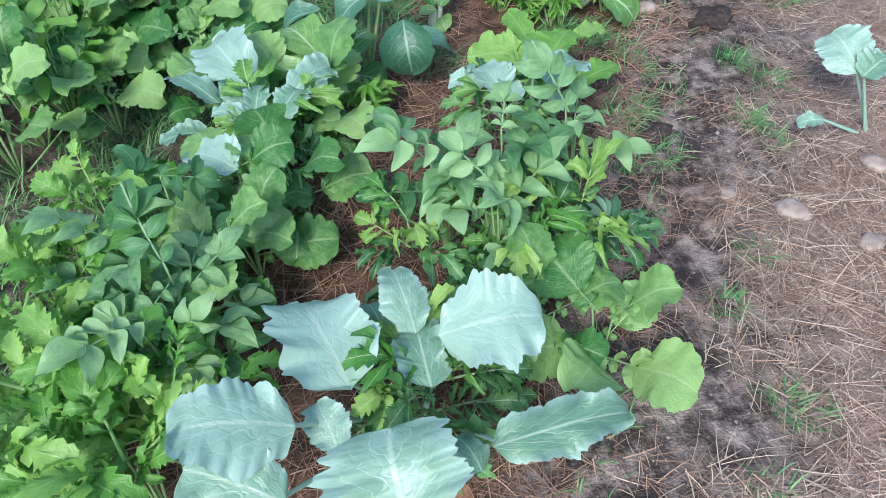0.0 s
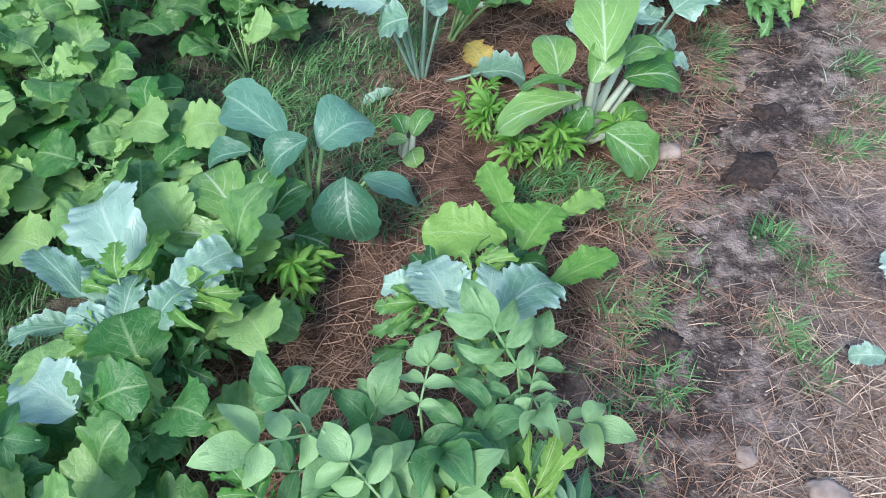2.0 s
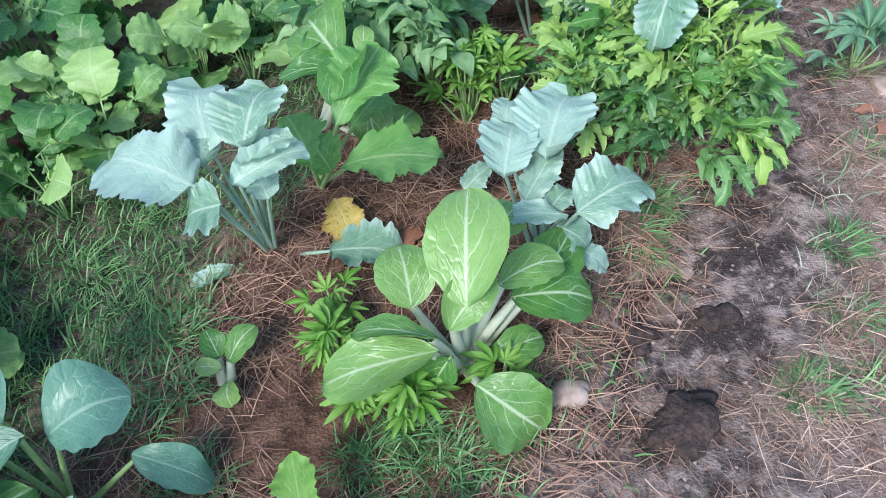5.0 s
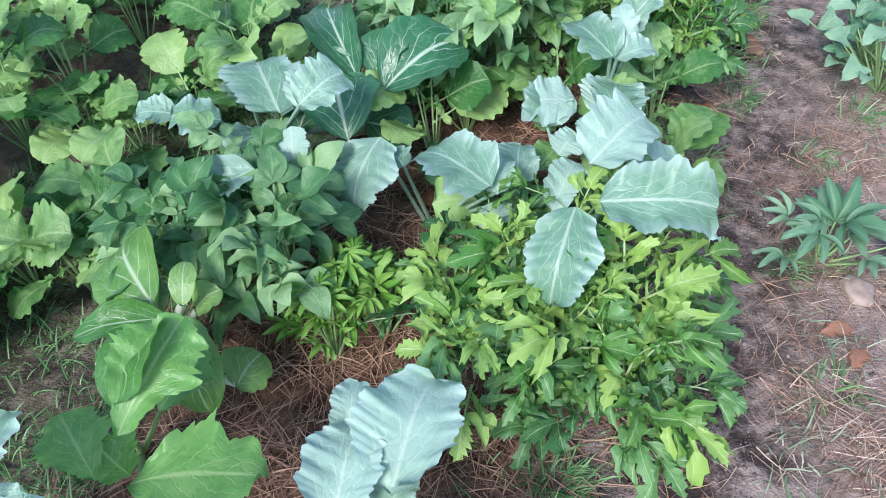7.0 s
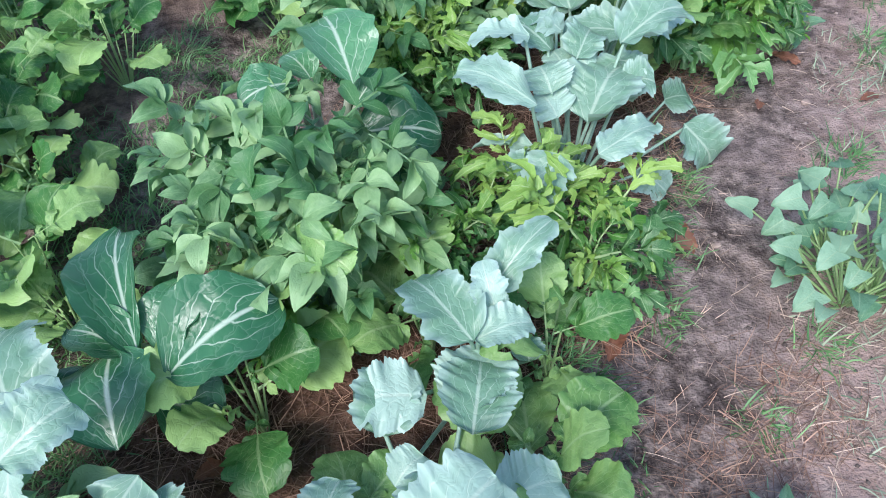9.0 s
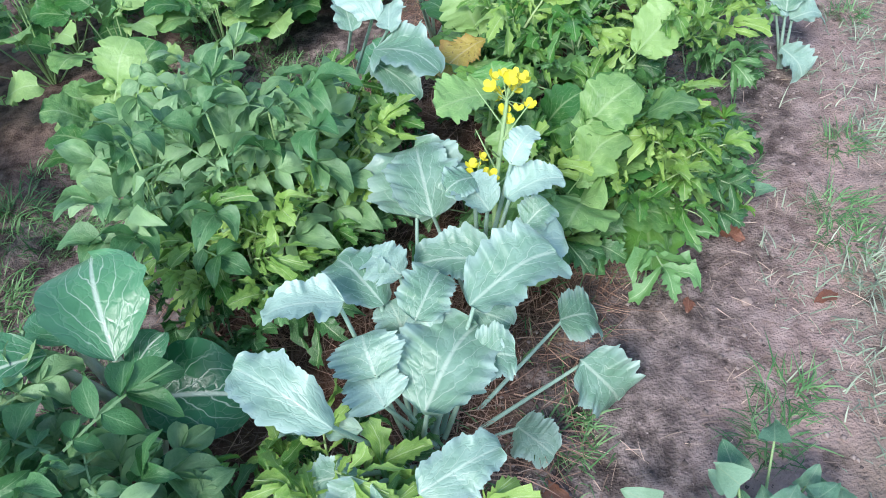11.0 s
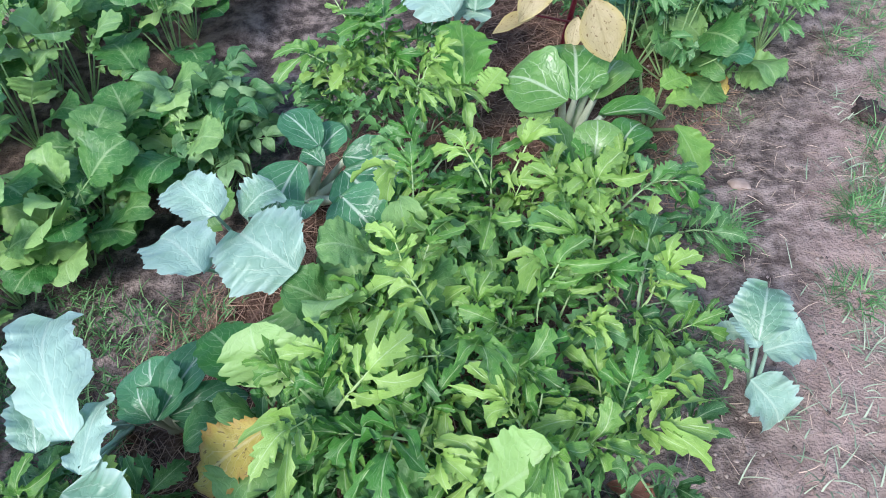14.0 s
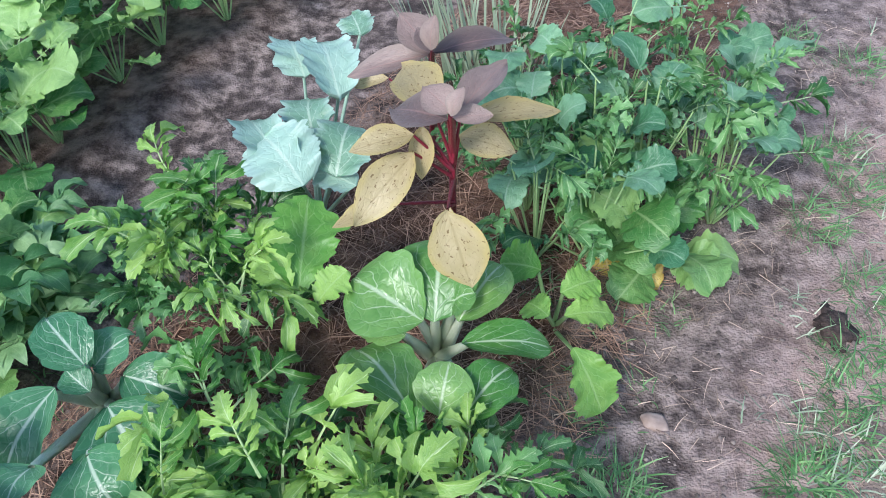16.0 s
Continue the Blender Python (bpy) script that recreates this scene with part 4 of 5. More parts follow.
kale(1.64, 6.90, 0.04, [
    (0.10, -0.28, 0.34, 0.01, -0.20, 0.40, 0.13),
    (0.15, -0.23, 0.32, 0.16, -0.13, 0.38, 0.11),
    (0.08, -0.27, 0.34, -0.06, -0.11, 0.38, 0.09),
    (0.09, -0.15, 0.34, 0.05, -0.04, 0.38, 0.10),
    (0.12, -0.03, 0.36, 0.04, 0.15, 0.41, 0.11),
    (0.19, -0.23, 0.30, 0.10, -0.20, 0.31, 0.07),
    (0.02, 0.05, 0.36, -0.04, 0.16, 0.40, 0.10),
    (0.12, 0.20, 0.38, 0.09, 0.25, 0.41, 0.07)], "pale blue-green kale plant with frilly leaves")
kale(2.36, 5.78, 0.00, [
    (-0.02, 0.00, 0.18, 0.01, 0.10, 0.22, 0.09),
    (-0.01, -0.01, 0.16, 0.08, 0.01, 0.17, 0.08),
    (-0.03, 0.03, 0.16, -0.09, 0.03, 0.17, 0.04),
    (-0.02, -0.02, 0.08, 0.04, -0.08, 0.03, 0.10),
    (-0.02, -0.01, 0.17, -0.05, 0.05, 0.19, 0.05)], "small kale seedling standing alone on the bare path")
kale(1.20, 1.93, 0.01, [
    (-0.08, 0.01, 0.17, -0.11, 0.12, 0.23, 0.11),
    (-0.08, -0.01, 0.17, -0.01, 0.02, 0.21, 0.08),
    (-0.14, -0.01, 0.05, -0.20, 0.00, 0.04, 0.04)], "young kale plant growing in the straw beside the path")
yellowed(2.39, 6.81, 0.04, [
    (-0.05, 0.03, 0.01, -0.03, -0.07, 0.00, 0.07),
    (-0.01, -0.01, 0.01, 0.08, -0.08, -0.01, 0.06)], "withered yellow mustard leaves lying on the soil")
amaranth(1.99, 6.84, 0.03, [
    (0.00, -0.31, 0.52, -0.09, -0.42, 0.45, 0.07),
    (0.07, -0.42, 0.50, 0.11, -0.47, 0.37, 0.09),
    (-0.05, -0.30, 0.39, -0.15, -0.37, 0.39, 0.04),
    (0.00, -0.30, 0.55, -0.10, -0.35, 0.55, 0.05),
    (0.01, -0.27, 0.55, 0.01, -0.32, 0.47, 0.04),
    (0.07, -0.26, 0.52, 0.17, -0.29, 0.51, 0.06),
    (0.07, -0.36, 0.63, -0.03, -0.31, 0.61, 0.07),
    (0.08, -0.36, 0.63, 0.15, -0.23, 0.65, 0.05),
    (0.08, -0.38, 0.65, 0.14, -0.37, 0.65, 0.03),
    (0.08, -0.37, 0.65, 0.03, -0.33, 0.67, 0.05),
    (0.08, -0.39, 0.66, 0.10, -0.37, 0.70, 0.03),
    (0.08, -0.31, 0.59, 0.24, -0.22, 0.55, 0.04),
    (0.05, -0.28, 0.37, 0.03, -0.32, 0.30, 0.04),
    (0.04, -0.30, 0.59, -0.04, -0.16, 0.59, 0.08)], "red-stemmed amaranth plant with tan and purple leaves")
amaranth(1.89, 7.18, 0.03, [
    (0.10, -0.43, 0.57, -0.06, -0.45, 0.53, 0.05),
    (0.11, -0.46, 0.59, 0.04, -0.39, 0.63, 0.06),
    (0.10, -0.43, 0.57, 0.25, -0.34, 0.55, 0.05),
    (0.11, -0.48, 0.61, 0.12, -0.46, 0.67, 0.04),
    (-0.04, -0.22, 0.37, -0.12, -0.23, 0.35, 0.03),
    (0.11, -0.47, 0.60, 0.08, -0.44, 0.63, 0.04)], "tall amaranth plant with dusky purple leaves")
for x, y in ((-0.62, 2.41), (-0.51, 2.28), (-0.57, 2.57), (-0.68, 2.61), (-0.78, 2.78)):
    turnip(x, y, 0.22, 0.20, 8)
for x, y in ((-0.96, 2.45), (-0.87, 2.23), (-1.12, 2.84), (-0.87, 2.64)):
    turnip(x, y, 0.26, 0.20, 9)
for x, y in ((-0.36, 3.27), (-0.47, 3.29), (-0.45, 3.08), (-0.45, 3.40), (-0.23, 3.61), (-0.09, 3.60)):
    turnip(x, y, 0.24, 0.18, 7)
for x, y in ((-0.21, 4.06), (-0.08, 4.05), (-0.10, 3.71), (-0.02, 3.77), (0.03, 4.20)):
    turnip(x, y, 0.20, 0.18, 7)
for x, y in ((0.06, 4.60), (-0.07, 4.94)):
    turnip(x, y, 0.24, 0.18, 10)
for x, y in ((0.67, 6.02), (0.82, 6.19), (0.51, 5.59), (0.53, 5.45)):
    turnip(x, y, 0.30, 0.20, 11)
for x, y in ((0.05, 1.59), (0.18, 1.61), (0.16, 1.47), (0.35, 1.70)):
    potato(x, y, 0.34, 0.15, 10)
for x, y in ((-0.02, 1.50), (0.20, 1.44), (0.32, 1.49), (-0.05, 1.12), (0.24, 1.94), (0.01, 1.13)):
    mizuna(x, y, 0.26, 0.15, 12)
for x, y in ((0.33, 1.25), (0.22, 1.27), (-0.39, 1.58)):
    turnip(x, y, 0.22, 0.14, 6)
for x, y in ((-0.47, 1.34), (-0.48, 1.23), (-0.55, 1.60), (-0.60, 1.47)):
    potato(x, y, 0.30, 0.17, 12)
for x, y in ((-0.68, 1.14), (-0.79, 1.34), (-0.72, 1.44), (-0.59, 1.21), (-0.50, 0.99), (-0.72, 1.68)):
    greens(x, y, 0.32, 0.18, 13)
for x, y in ((-0.70, 1.06), (-0.59, 0.99), (-0.44, 1.10)):
    greens(x, y, 0.30, 0.18, 13)
for x, y in ((-1.00, 2.26), (-1.18, 2.54), (-1.03, 2.52)):
    pepper(x, y, 0.34, 0.17, 40)
for x, y in ((-0.37, 1.88), (-0.33, 1.96)):
    mizuna(x, y, 0.24, 0.15, 14)
for x, y in ((-0.42, 1.69), (-0.29, 1.73), (-0.55, 1.61), (-0.43, 1.49)):
    turnip(x, y, 0.26, 0.15, 7)
for x, y in ((-0.11, 2.15),):
    starweed(x, y, 0.12, 0.09, 16)
for x, y in ((-0.12, 2.10), (0.30, 2.64), (0.47, 2.51)):
    starweed(x, y, 0.14, 0.10, 18)
for x, y in ((-0.33, 2.14), (-0.31, 1.99), (-0.23, 2.01)):
    turnip(x, y, 0.22, 0.14, 7)
for x, y in ((0.86, 3.44), (0.95, 3.29), (1.09, 3.33), (1.07, 3.17), (1.01, 3.48), (0.81, 3.32)):
    mizuna(x, y, 0.30, 0.17, 15)
for x, y in ((0.59, 3.46), (0.55, 3.40), (0.63, 3.41)):
    starweed(x, y, 0.20, 0.13, 24)
for x, y in ((0.29, 2.66), (0.62, 2.58), (0.36, 2.53), (0.44, 2.52), (0.28, 2.75)):
    starweed(x, y, 0.10, 0.10, 12)
for x, y in ((0.32, 3.59), (0.44, 3.46), (0.24, 3.50), (0.37, 3.66)):
    potato(x, y, 0.30, 0.16, 13)
for x, y in ((0.91, 3.38), (0.82, 3.22), (0.98, 3.24), (1.09, 3.28), (1.09, 3.20), (1.14, 3.42)):
    mizuna(x, y, 0.30, 0.16, 15)
for x, y in ((0.57, 3.46), (0.53, 3.36), (0.79, 4.07)):
    starweed(x, y, 0.22, 0.13, 24)
for x, y in ((1.57, 3.62),):
    weedstar(x, y, 0.17, 0.18, 34)
for x, y in ((0.42, 1.56), (0.83, 4.14), (0.73, 4.29)):
    weedstar(x, y, 0.14, 0.11, 24)
for x, y in ((2.09, 5.37), (2.07, 5.18)):
    weedheart(x, y, 0.14, 0.08, 7)
for x, y in ((1.90, 4.33), (1.97, 4.24), (1.90, 4.22)):
    weedheart(x, y, 0.22, 0.16, 16)
for x, y in ((0.23, 3.55), (0.33, 3.58), (0.45, 3.46), (0.40, 3.60)):
    potato(x, y, 0.28, 0.15, 12)
for x, y in ((1.03, 4.11), (1.26, 4.03), (1.22, 3.78), (0.92, 3.67)):
    turnip(x, y, 0.20, 0.14, 7)
for x, y in ((0.67, 4.33), (0.82, 4.26), (0.66, 4.20), (0.73, 4.42), (0.87, 4.36), (0.76, 4.12), (0.58, 4.43), (0.89, 4.17), (0.95, 4.29)):
    potato(x, y, 0.42, 0.17, 17)
for x, y in ((0.77, 4.16), (0.71, 3.95), (0.18, 4.31), (0.26, 4.20)):
    turnip(x, y, 0.28, 0.16, 8)
for x, y in ((1.15, 4.32), (1.28, 4.30), (1.40, 4.26), (1.07, 4.28), (1.22, 4.41), (1.35, 4.19)):
    mizuna(x, y, 0.26, 0.16, 14)
for x, y in ((0.85, 5.17), (1.05, 5.10), (0.93, 4.94), (1.10, 4.86), (1.15, 5.33), (0.76, 5.45), (1.19, 5.10)):
    mizuna(x, y, 0.34, 0.18, 15)
for x, y in ((0.80, 5.04), (0.93, 5.11), (1.06, 5.03), (0.81, 5.20), (0.95, 5.23), (1.14, 5.05), (0.86, 4.88), (1.01, 4.94)):
    potato(x, y, 0.48, 0.18, 17)
for x, y in ((1.14, 5.16), (1.25, 5.21), (1.16, 5.34), (1.10, 4.94), (0.93, 4.83), (1.30, 5.08), (1.02, 4.85)):
    mizuna(x, y, 0.36, 0.18, 15)
for x, y in ((1.65, 5.09), (1.74, 5.22), (1.81, 5.39), (1.59, 5.23), (1.63, 5.00), (1.71, 5.05), (1.76, 5.17)):
    turnip(x, y, 0.30, 0.15, 6)
for x, y in ((1.84, 5.16), (1.90, 5.28), (1.81, 5.06), (1.72, 5.32), (1.56, 5.17), (1.58, 5.06), (1.91, 5.16)):
    mizuna(x, y, 0.30, 0.18, 15)
for x, y in ((1.92, 5.71), (1.71, 5.76), (2.01, 6.03), (2.05, 5.55), (1.84, 6.01), (1.64, 5.60), (2.11, 5.79), (1.73, 5.51), (1.91, 5.50), (1.80, 5.64), (2.03, 5.86), (1.59, 5.53), (1.69, 5.98)):
    mizuna(x, y, 0.38, 0.20, 16)
for x, y in ((1.52, 5.59), (1.48, 5.57), (1.61, 5.79), (1.66, 5.88)):
    turnip(x, y, 0.34, 0.16, 8)
for x, y in ((2.08, 5.39), (2.06, 5.19), (2.04, 5.40)):
    starweed(x, y, 0.14, 0.12, 12)
for x, y in ((1.48, 6.48), (1.65, 6.40), (1.49, 6.60), (1.57, 6.54)):
    mizuna(x, y, 0.38, 0.17, 15)
for x, y in ((1.69, 6.16), (1.87, 6.09), (2.14, 6.11)):
    mizuna(x, y, 0.30, 0.17, 15)
for x, y in ((2.19, 6.79), (2.31, 6.80), (2.43, 7.00), (2.24, 7.05), (2.57, 7.07), (2.69, 7.24), (2.38, 7.27), (2.54, 7.39), (2.16, 6.94), (2.32, 6.97), (2.13, 7.16), (2.61, 6.97)):
    ragged(x, y, 0.36, 0.20, 14)
for x, y in ((2.46, 6.79), (2.38, 6.86)):
    turnip(x, y, 0.14, 0.12, 8)
for x, y in ((1.07, 6.61), (1.16, 6.44), (1.07, 6.53)):
    potato(x, y, 0.24, 0.16, 13)
for x, y in ((0.89, 6.62), (1.04, 6.40), (0.81, 6.39), (0.81, 6.14), (0.82, 6.28), (0.89, 6.45), (0.99, 6.57)):
    turnip(x, y, 0.22, 0.16, 9)


# ---- the row of turnips and radishes beyond the furrow ----
for k in range(34):
    for row in range(3):
        u, v = -1.84 - 0.25 * row + R.uniform(-0.09, 0.09), 1.2 + 0.24 * k + R.uniform(-0.08, 0.08)
        x, y = spot(u, v)
        if R.random() < 0.95:
            turnip(x, y, R.uniform(0.28, 0.42), R.uniform(0.2, 0.28), 11)


def root(name, x, y, r, mat, label, category):
    bm = bmesh.new()
    bmesh.ops.create_uvsphere(bm, u_segments=16, v_segments=10, radius=r)
    for v in bm.verts:
        t = v.co.z / r
        v.co.x *= 1 - 0.25 * max(0, t) + 0.05 * noise.noise(v.co * 40)
        v.co.z *= 1.25 if t < 0 else 1.0
    me = bpy.data.meshes.new(name)
    bm.to_mesh(me)
    bm.free()
    me.shade_smooth()
    me.materials.append(mat)
    ob = new(name, me)
    ob.location = (x, y, float(ground_z(x, y)) + r * 0.45)
    tagged(ob, label, category, "roots showing above the soil")


for x, y, r in ((-0.64, 3.27, 0.028), (0.46, 6.28, 0.035), (0.40, 5.95, 0.03), (-0.06, 4.88, 0.032)):
    root("radish", x, y, r, M_RADISH, "red radish root showing above the soil", "radish")
root("turnip", -0.03, 5.0, 0.022, M_BULB, "white turnip root showing above the soil", "turnip")


def flower_stalk(foot, head):
    """A bolting stem with two heads of small four-petalled flowers."""
    foot, head = Vector(foot), Vector(head)
    top = thing("flower_stalk", foot.x, foot.y, foot.z, "tall pale flowering stalk with clusters of yellow flowers", "flower")
    rel = head - foot
    piece("stem", STALKS["green"][0], top, aim((0, 0, -0.27), rel * 0.35, 0.009, 0.009, (0, -1, 0)))
    piece("stem", STALKS["green"][0], top, aim(rel * 0.33, rel, 0.006, 0.006, (0, -1, 0)))
    petal = sheet("petal", 5, 2, lambda s, d: 0.5 * math.sin(math.pi * min(1, s ** 1.3 * 0.92)) ** 0.6 + 0.02, lambda s, c: 0.25 * s * s, 0.0, M_FLOWER)
    four = merged("flower", [(petal, pose(0, 0, 0, 25, 0, 90 * k + 8) @ Matrix.Diagonal((0.8, 1, 1, 1))) for k in range(4)], M_FLOWER)
    for centre, n, spread in ((rel, 17, 0.046), (rel * 0.42 + Vector((-0.035, -0.03, 0.05)), 8, 0.034)):
        for k in range(n):
            a, q = k * 2.4, math.sqrt((k + 0.5) / n)
            p = centre + Vector((math.cos(a) * spread * q, math.sin(a) * spread * q, 0.03 * (1 - q) + R.uniform(-0.05, 0.02)))
            piece("flower", four, top, Matrix.Translation(p) @ pose(0, 0, 0, R.uniform(0, 45), R.uniform(-25, 25), R.uniform(0, 90)) @ Matrix.Scale(R.uniform(0.014, 0.02), 4))
            piece("stalk", STALKS["green"][1], top, aim(centre - rel * 0.16 * (1 if n > 20 else 0.5), p, 0.0012, 0.0012))
    for k in range(5):
        f = 0.35 + 0.1 * k
        piece("stalk", STALKS["green"][1], top, aim(rel * f, rel * f + Vector((math.cos(k * 2.2) * 0.06, math.sin(k * 2.2) * 0.06, 0.07)), 0.002, 0.002))


flower_stalk((1.49, 4.84, 0.31), (1.55, 5.09, 0.48))



# ---- mulch, straw and grass ----
def litter(name, n, u0, u1, v0, v1, seed, mat, label, lmin, lmax, width, keep):
    g, x, y = strewn(n, u0, u1, v0, v1, seed)
    ok = keep(x, y, g)
    x, y = x[ok], y[ok]
    k = len(x)
    base = np.stack([x, y, ground_z(x, y) + g.uniform(0.001, 0.010, k)], -1)
    ribbons(name, base, g.uniform(0, 6.28, k), g.uniform(lmin, lmax, k), g.uniform(0.6, 1.4, k) * width, g.uniform(0.0, 0.22, k), g.uniform(0.0, 0.22, k), mat, label, "mulch", "stuff")


litter("pine_needle_mulch", 52000, -1.15, -0.15, 0.8, 8.2, 1, M_NEEDLE, "reddish-brown pine needle mulch covering the bed", 0.04, 0.12, 0.0019, lambda x, y, g: ripple(x, y, 3.5) + g.uniform(-0.25, 0.45, len(x)) > 0.0)
litter("straw_litter", 60000, 0.05, 1.6, 0.6, 4.6, 2, M_STRAW, "dry reddish straw scattered beside the path", 0.04, 0.13, 0.0017, lambda x, y, g: (across(x, y) - 0.08 + 0.7 * ripple(x, y, 4) - 0.1 * along(x, y) + g.uniform(-0.3, 0.3, len(x))) > 0.0)
litter("path_litter", 15000, -0.3, 0.9, 0.6, 8.5, 3, M_STRAW, "fine dry grass stems trodden into the path", 0.02, 0.07, 0.0017, lambda x, y, g: 1.5 * ripple(x, y, 5) + g.uniform(-0.5, 0.3, len(x)) > 0.0)
litter("needle_litter", 16000, -0.35, 0.5, 0.6, 4.5, 8, M_NEEDLE, "brown pine needles scattered on the path", 0.03, 0.10, 0.0018, lambda x, y, g: 1.8 * ripple(x, y, 4) + g.uniform(-0.4, 0.3, len(x)) > 0.05)


def meadow(name, n, u0, u1, v0, v1, seed, mat, label, h, keep):
    g, x, y = strewn(n, u0, u1, v0, v1, seed)
    ok = keep(x, y, g)
    x, y = x[ok], y[ok]
    k = len(x)
    base = np.stack([x, y, ground_z(x, y) - 0.003], -1)
    ribbons(name, base, g.uniform(0, 6.28, k), g.uniform(0.3, 0.8, k) * h, g.uniform(0.002, 0.0042, k), g.uniform(0.4, 1.6, k), g.uniform(0.2, 0.8, k), mat, label, "grass", "stuff")


meadow("furrow_grass", 60000, -1.80, -1.0, 0.8, 6.6, 4, M_GRASS, "green grass growing in the furrow between the beds", 0.07, lambda x, y, g: ripple(x, y, 4) + g.uniform(-0.3, 0.45, len(x)) > 0.08 * np.clip(along(x, y) - 2.5, 0, 4))
meadow("verge_grass", 38000, 0.12, 1.6, 3.0, 9.0, 5, M_DRYGRASS, "grey-green dry grass along the path edge", 0.07, lambda x, y, g: ripple(x, y, 5) + (across(x, y) - 0.46) + g.uniform(-0.4, 0.4, len(x)) > 0.05)
meadow("bed_grass", 9000, -0.40, -0.05, 0.8, 8.2, 6, M_GRASS, "sparse grass along the foot of the bed", 0.06, lambda x, y, g: ripple(x, y, 6) + g.uniform(-0.4, 0.2, len(x)) > 0.05)


def grass_tuft(x, y, h, r, n):
    g = np.random.default_rng(int(1000 * abs(x * 7 + y * 13)))
    n = n * 3 // 2
    z = float(ground_z(x, y))
    a, q = g.uniform(0, 6.28, n), 0.8 * r * np.sqrt(g.uniform(0, 1, n)) * g.uniform(0.4, 1, n)
    px, py = x + q * np.cos(a), y + q * np.sin(a)
    base = np.stack([px, py, ground_z(px, py) - 0.004], -1)
    dry = across(x, y) > 0.35 and along(x, y) > 3.2
    ribbons("grass_tuft", base, a + g.uniform(-2.0, 2.0, n), g.uniform(0.3, 0.9, n) * h, g.uniform(0.002, 0.0042, n), g.uniform(0.1, 1.2, n), g.uniform(0.2, 0.9, n), M_DRYGRASS if dry else M_GRASS, "grey-green grass tuft beside the path" if dry else "green grass tuft growing from the soil", "grass")


for x, y in ((0.76, 1.54), (0.65, 1.40), (0.68, 1.14), (0.60, 2.06), (0.53, 1.86), (0.96, 2.31), (0.94, 1.92), (0.91, 2.01), (0.59, 0.97), (0.72, 1.11)):
    grass_tuft(x, y, 0.06, 0.06, 60)
for x, y in ((0.62, 2.09), (0.46, 2.50), (1.02, 2.18), (1.37, 2.98), (0.95, 2.30), (0.90, 2.03), (0.06, 2.41), (0.56, 2.43), (-0.03, 2.60), (0.52, 2.40), (0.60, 2.36), (0.43, 2.38), (0.66, 2.28), (0.36, 2.42), (0.56, 2.02), (0.64, 1.90), (0.40, 2.45), (0.96, 3.08), (1.21, 2.61)):
    grass_tuft(x, y, 0.08, 0.07, 70)
for x, y in ((1.37, 2.98), (1.33, 2.79), (0.96, 3.08), (1.20, 2.61), (1.30, 2.61), (-0.05, 2.49), (-0.01, 2.57), (0.93, 2.97), (0.45, 2.48), (0.52, 2.46)):
    grass_tuft(x, y, 0.08, 0.08, 80)
for x, y in ((1.58, 3.61), (1.29, 4.09), (1.33, 4.05), (1.36, 3.98), (1.66, 3.94), (1.49, 3.60), (1.49, 3.28), (1.82, 4.11), (1.53, 4.21)):
    grass_tuft(x, y, 0.07, 0.08, 70)
for x, y in ((1.87, 4.35), (2.06, 4.68), (2.49, 5.44), (2.31, 5.08), (2.32, 4.97), (2.00, 4.58), (0.24, 5.34), (0.40, 5.25), (0.27, 5.05), (0.09, 5.34), (1.61, 4.59), (1.52, 4.37)):
    grass_tuft(x, y, 0.09, 0.10, 90)
for x, y in ((2.41, 5.41), (2.13, 5.53), (2.32, 5.18), (2.23, 5.81), (2.37, 6.21), (2.71, 6.29), (2.63, 6.03), (2.11, 5.32), (2.29, 5.94)):
    grass_tuft(x, y, 0.09, 0.09, 90)
for x, y in ((2.88, 6.61), (2.81, 6.39), (2.73, 6.29), (2.93, 6.77), (2.86, 6.98), (3.11, 7.68), (2.92, 7.79), (2.85, 6.50), (2.83, 6.29), (2.95, 7.25), (3.00, 7.10), (2.37, 6.23)):
    grass_tuft(x, y, 0.08, 0.12, 120)
for x, y in ((-0.76, 2.24), (-0.81, 1.95), (-0.66, 2.62), (-0.29, 3.10), (-0.34, 2.91), (0.07, 2.36), (-0.89, 2.10), (-0.05, 2.71)):
    grass_tuft(x, y, 0.10, 0.10, 100)



def scallion(x, y, r, n):
    g = np.random.default_rng(int(100 * (x + y)))
    top = thing("scallions", x, y, float(ground_z(x, y)), "clump of grey-green scallions with thin leaves", "scallions", "scallion clumps")
    for a, q in zip(g.uniform(0, 6.28, n), r * np.sqrt(g.uniform(0, 1, n))):
        base = np.array([(q * math.cos(a), q * math.sin(a), -0.012)])
        ribbons("leaf", base, np.array([a]), g.uniform(0.05, 0.16, 1), np.array([0.008]), g.uniform(2.2, 4.5, 1), np.array([0.3]), M_DRYGRASS, "", "", segs=5, parent=top)


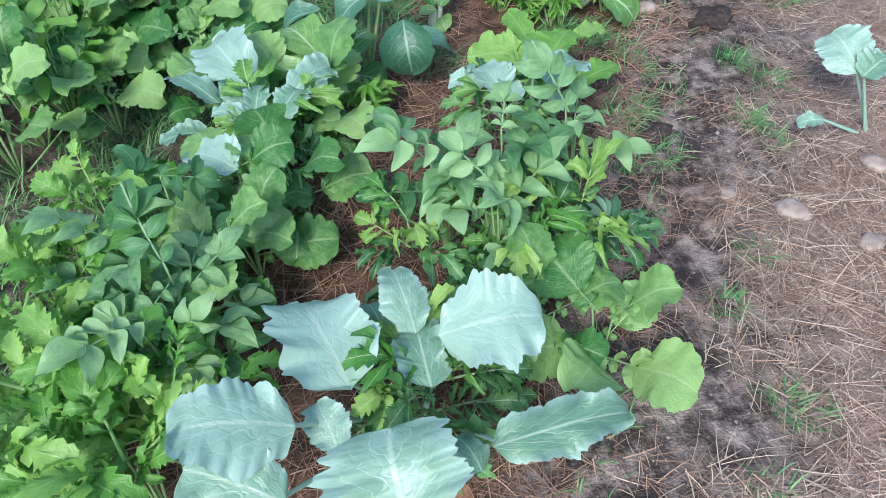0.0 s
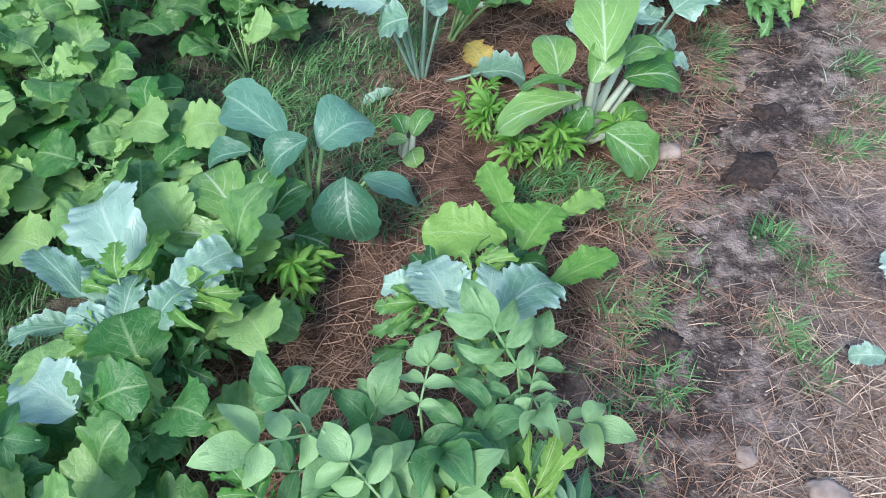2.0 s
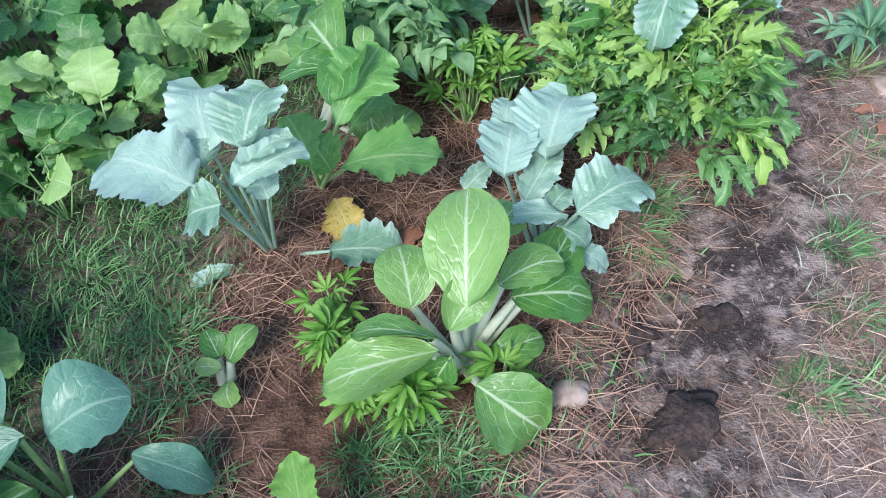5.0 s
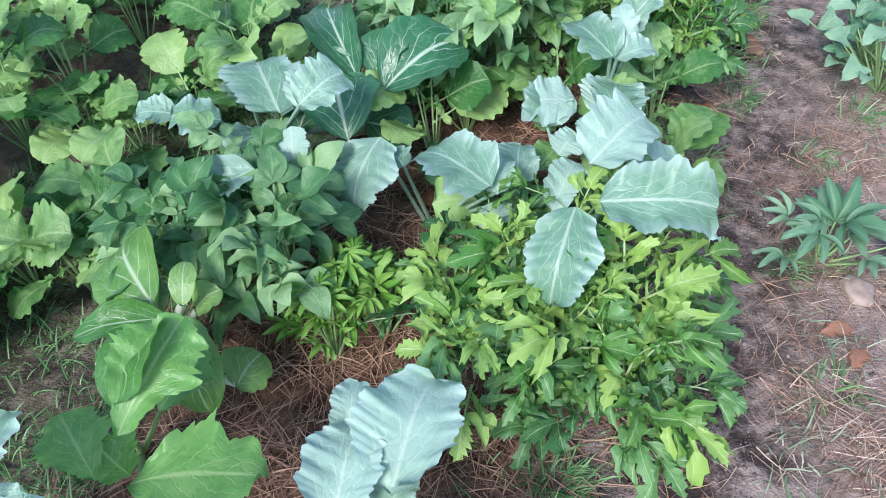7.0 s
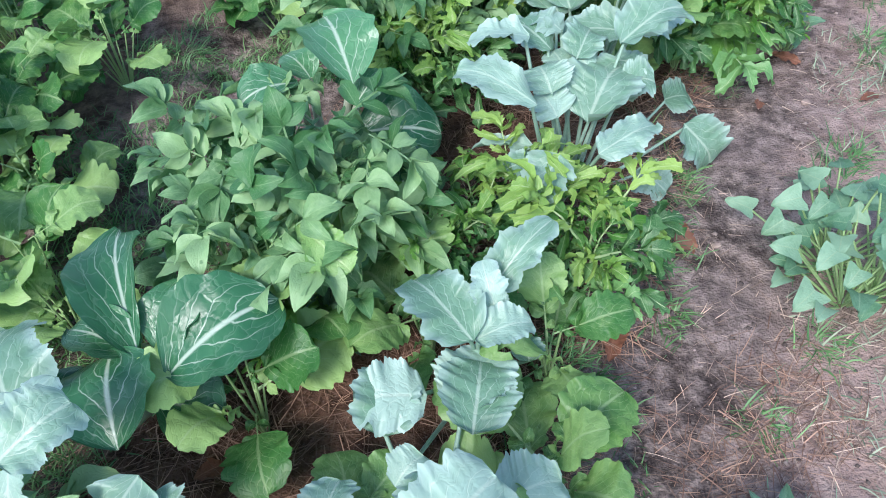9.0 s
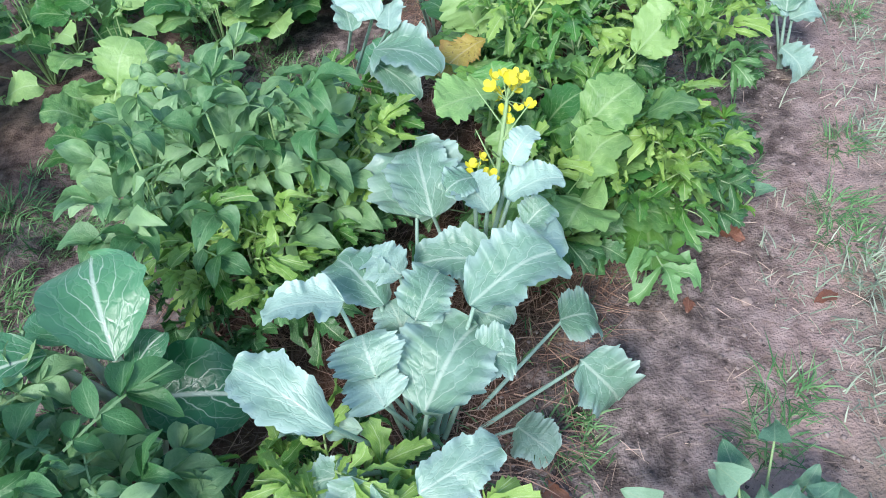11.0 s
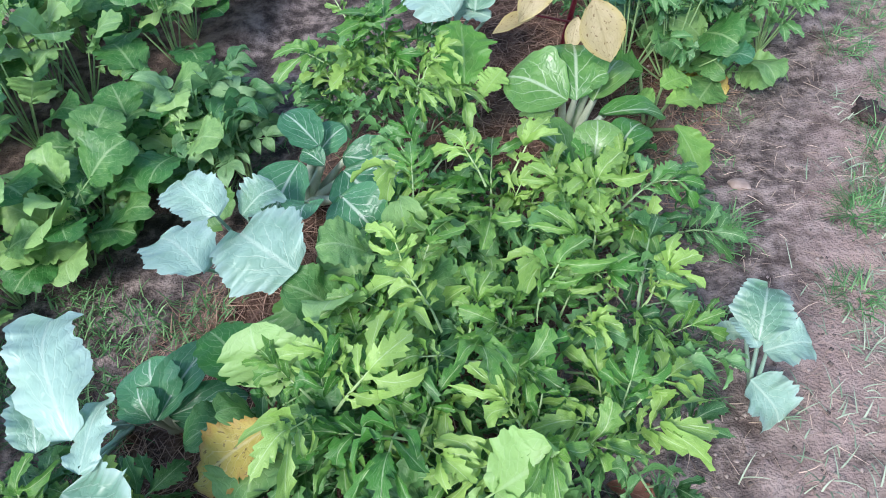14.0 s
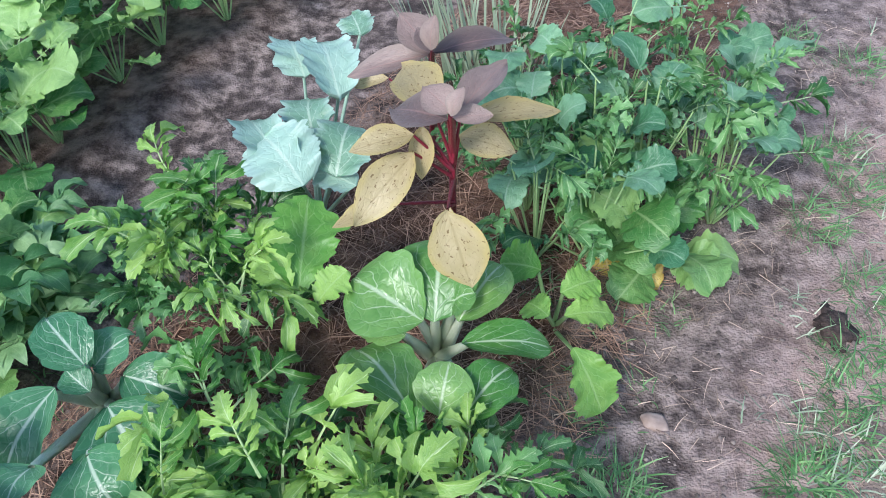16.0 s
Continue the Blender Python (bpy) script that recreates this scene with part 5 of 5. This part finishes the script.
def lump(name, x, y, sx, sy, sz, mat, label, category, seed, rough=0.3):
    bm = bmesh.new()
    bmesh.ops.create_icosphere(bm, subdivisions=3, radius=1)
    for v in bm.verts:
        p = v.co.copy()
        v.co *= 1 + rough * noise.noise(p * 1.6 + Vector((seed, 0, 0))) + 0.4 * rough * noise.noise(p * 4.5 + Vector((0, seed, 0)))
        v.co = Vector((v.co.x * sx, v.co.y * sy, v.co.z * sz))
    me = bpy.data.meshes.new(name)
    bm.to_mesh(me)
    bm.free()
    me.shade_smooth()
    me.materials.append(mat)
    ob = new(name, me)
    ob.location = (x, y, float(ground_z(x, y)) + sz * 0.35)
    ob.rotation_euler = (0, 0, seed * 1.3)
    tagged(ob, label, category)


STONES = ((0.76, 1.73, 0.022), (0.89, 1.65, 0.036), (1.03, 1.53, 0.03), (1.15, 1.79, 0.03), (0.75, 2.57, 0.033), (1.02, 2.9, 0.016), (2.45, 6.39, 0.022), (2.04, 4.91, 0.012), (1.27, 3.46, 0.011), (1.68, 4.4, 0.009), (1.62, 3.52, 0.035), (2.44, 6.75, 0.014))
for k, (x, y, r) in enumerate(STONES):
    lump("stone", x, y, r * 1.2, r * 0.9, r * 0.5, M_STONE, "small pinkish stone lying on the path", "stone", k + 1)
for k, (x, y, r) in enumerate(((0.96, 2.53, 0.075), (0.89, 2.73, 0.05), (1.06, 2.78, 0.045), (2.84, 6.66, 0.05), (0.62, 2.0, 0.06), (0.5, 1.75, 0.05), (1.36, 4.17, 0.05))):
    lump("soil_clod", x, y, r, r * 0.7, r * 0.3, M_CLOD, "dark crumbled clod of soil on the path", "clod", k + 20, 0.75)


def dead_leaf(x, y, ln, w, turn, label="brown curled dead leaf lying on the path"):
    ob = new("dead_leaf", R.choice(BLADES["dead"]))
    d = Vector((math.cos(turn), math.sin(turn), 0)) * ln
    p = Vector((x, y, float(ground_z(x, y)) + 0.012)) - d * 0.5
    ob.matrix_basis = aim(p, p + d, w, ln * 0.5, (R.uniform(-0.2, 0.2), -0.1, 1))
    tagged(ob, label, "leaf", "fallen leaves")


for x, y, ln, w, a in ((1.59, 4.44, 0.15, 0.06, -1.2), (1.91, 4.90, 0.045, 0.028, 1.3), (1.21, 3.32, 0.075, 0.045, 1.0), (1.54, 3.41, 0.07, 0.035, 0.2), (1.56, 3.34, 0.06, 0.035, 0.9), (2.0, 5.53, 0.06, 0.035, -0.8), (2.04, 5.12, 0.10, 0.035, -0.6), (2.10, 5.55, 0.1, 0.05, -0.4), (0.42, 2.95, 0.08, 0.05, 1.2), (0.62, 3.86, 0.06, 0.04, 0.5), (0.71, 3.8, 0.06, 0.045, 2.0), (0.02, 0.98, 0.06, 0.05, 0.5), (1.40, 4.12, 0.1, 0.05, 1.3), (2.20, 4.9, 0.06, 0.03, 0.4)):
    dead_leaf(x, y, ln, w, a)


def grit(n, u0, u1, v0, v1, seed):
    """Small clods and pebbles trodden into the soil, in one mesh."""
    g, x, y = strewn(n, u0, u1, v0, v1, seed)
    r = 0.0016 + 0.006 * g.uniform(0, 1, n) ** 4
    shape = np.array([(1, 0, 0), (0, 1, 0), (-1, 0, 0), (0, -1, 0), (0, 0, 0.8), (0, 0, -0.8)])
    v = shape[None] * r[:, None, None] * g.uniform(0.6, 1.4, (n, 6, 1)) + np.stack([x, y, ground_z(x, y) + 0.001], -1)[:, None, :]
    face = np.array([(0, 1, 4), (1, 2, 4), (2, 3, 4), (3, 0, 4), (1, 0, 5), (2, 1, 5), (3, 2, 5), (0, 3, 5)])
    f = (face[None] + 6 * np.arange(n)[:, None, None]).reshape(-1, 3)
    me = bpy.data.meshes.new("soil_crumbs")
    me.from_pydata(v.reshape(-1, 3).tolist(), [], f.tolist())
    me.shade_smooth()
    me.materials.append(M_CRUMB)
    tagged(new("soil_crumbs", me), "small crumbs of soil and grit on the path", "soil", kind="stuff")


grit(24000, -0.4, 1.1, 0.6, 8.6, 9)

for x, y in ((1.92, 7.43), (2.00, 7.45), (2.07, 7.42)):
    scallion(x, y, 0.10, 32)
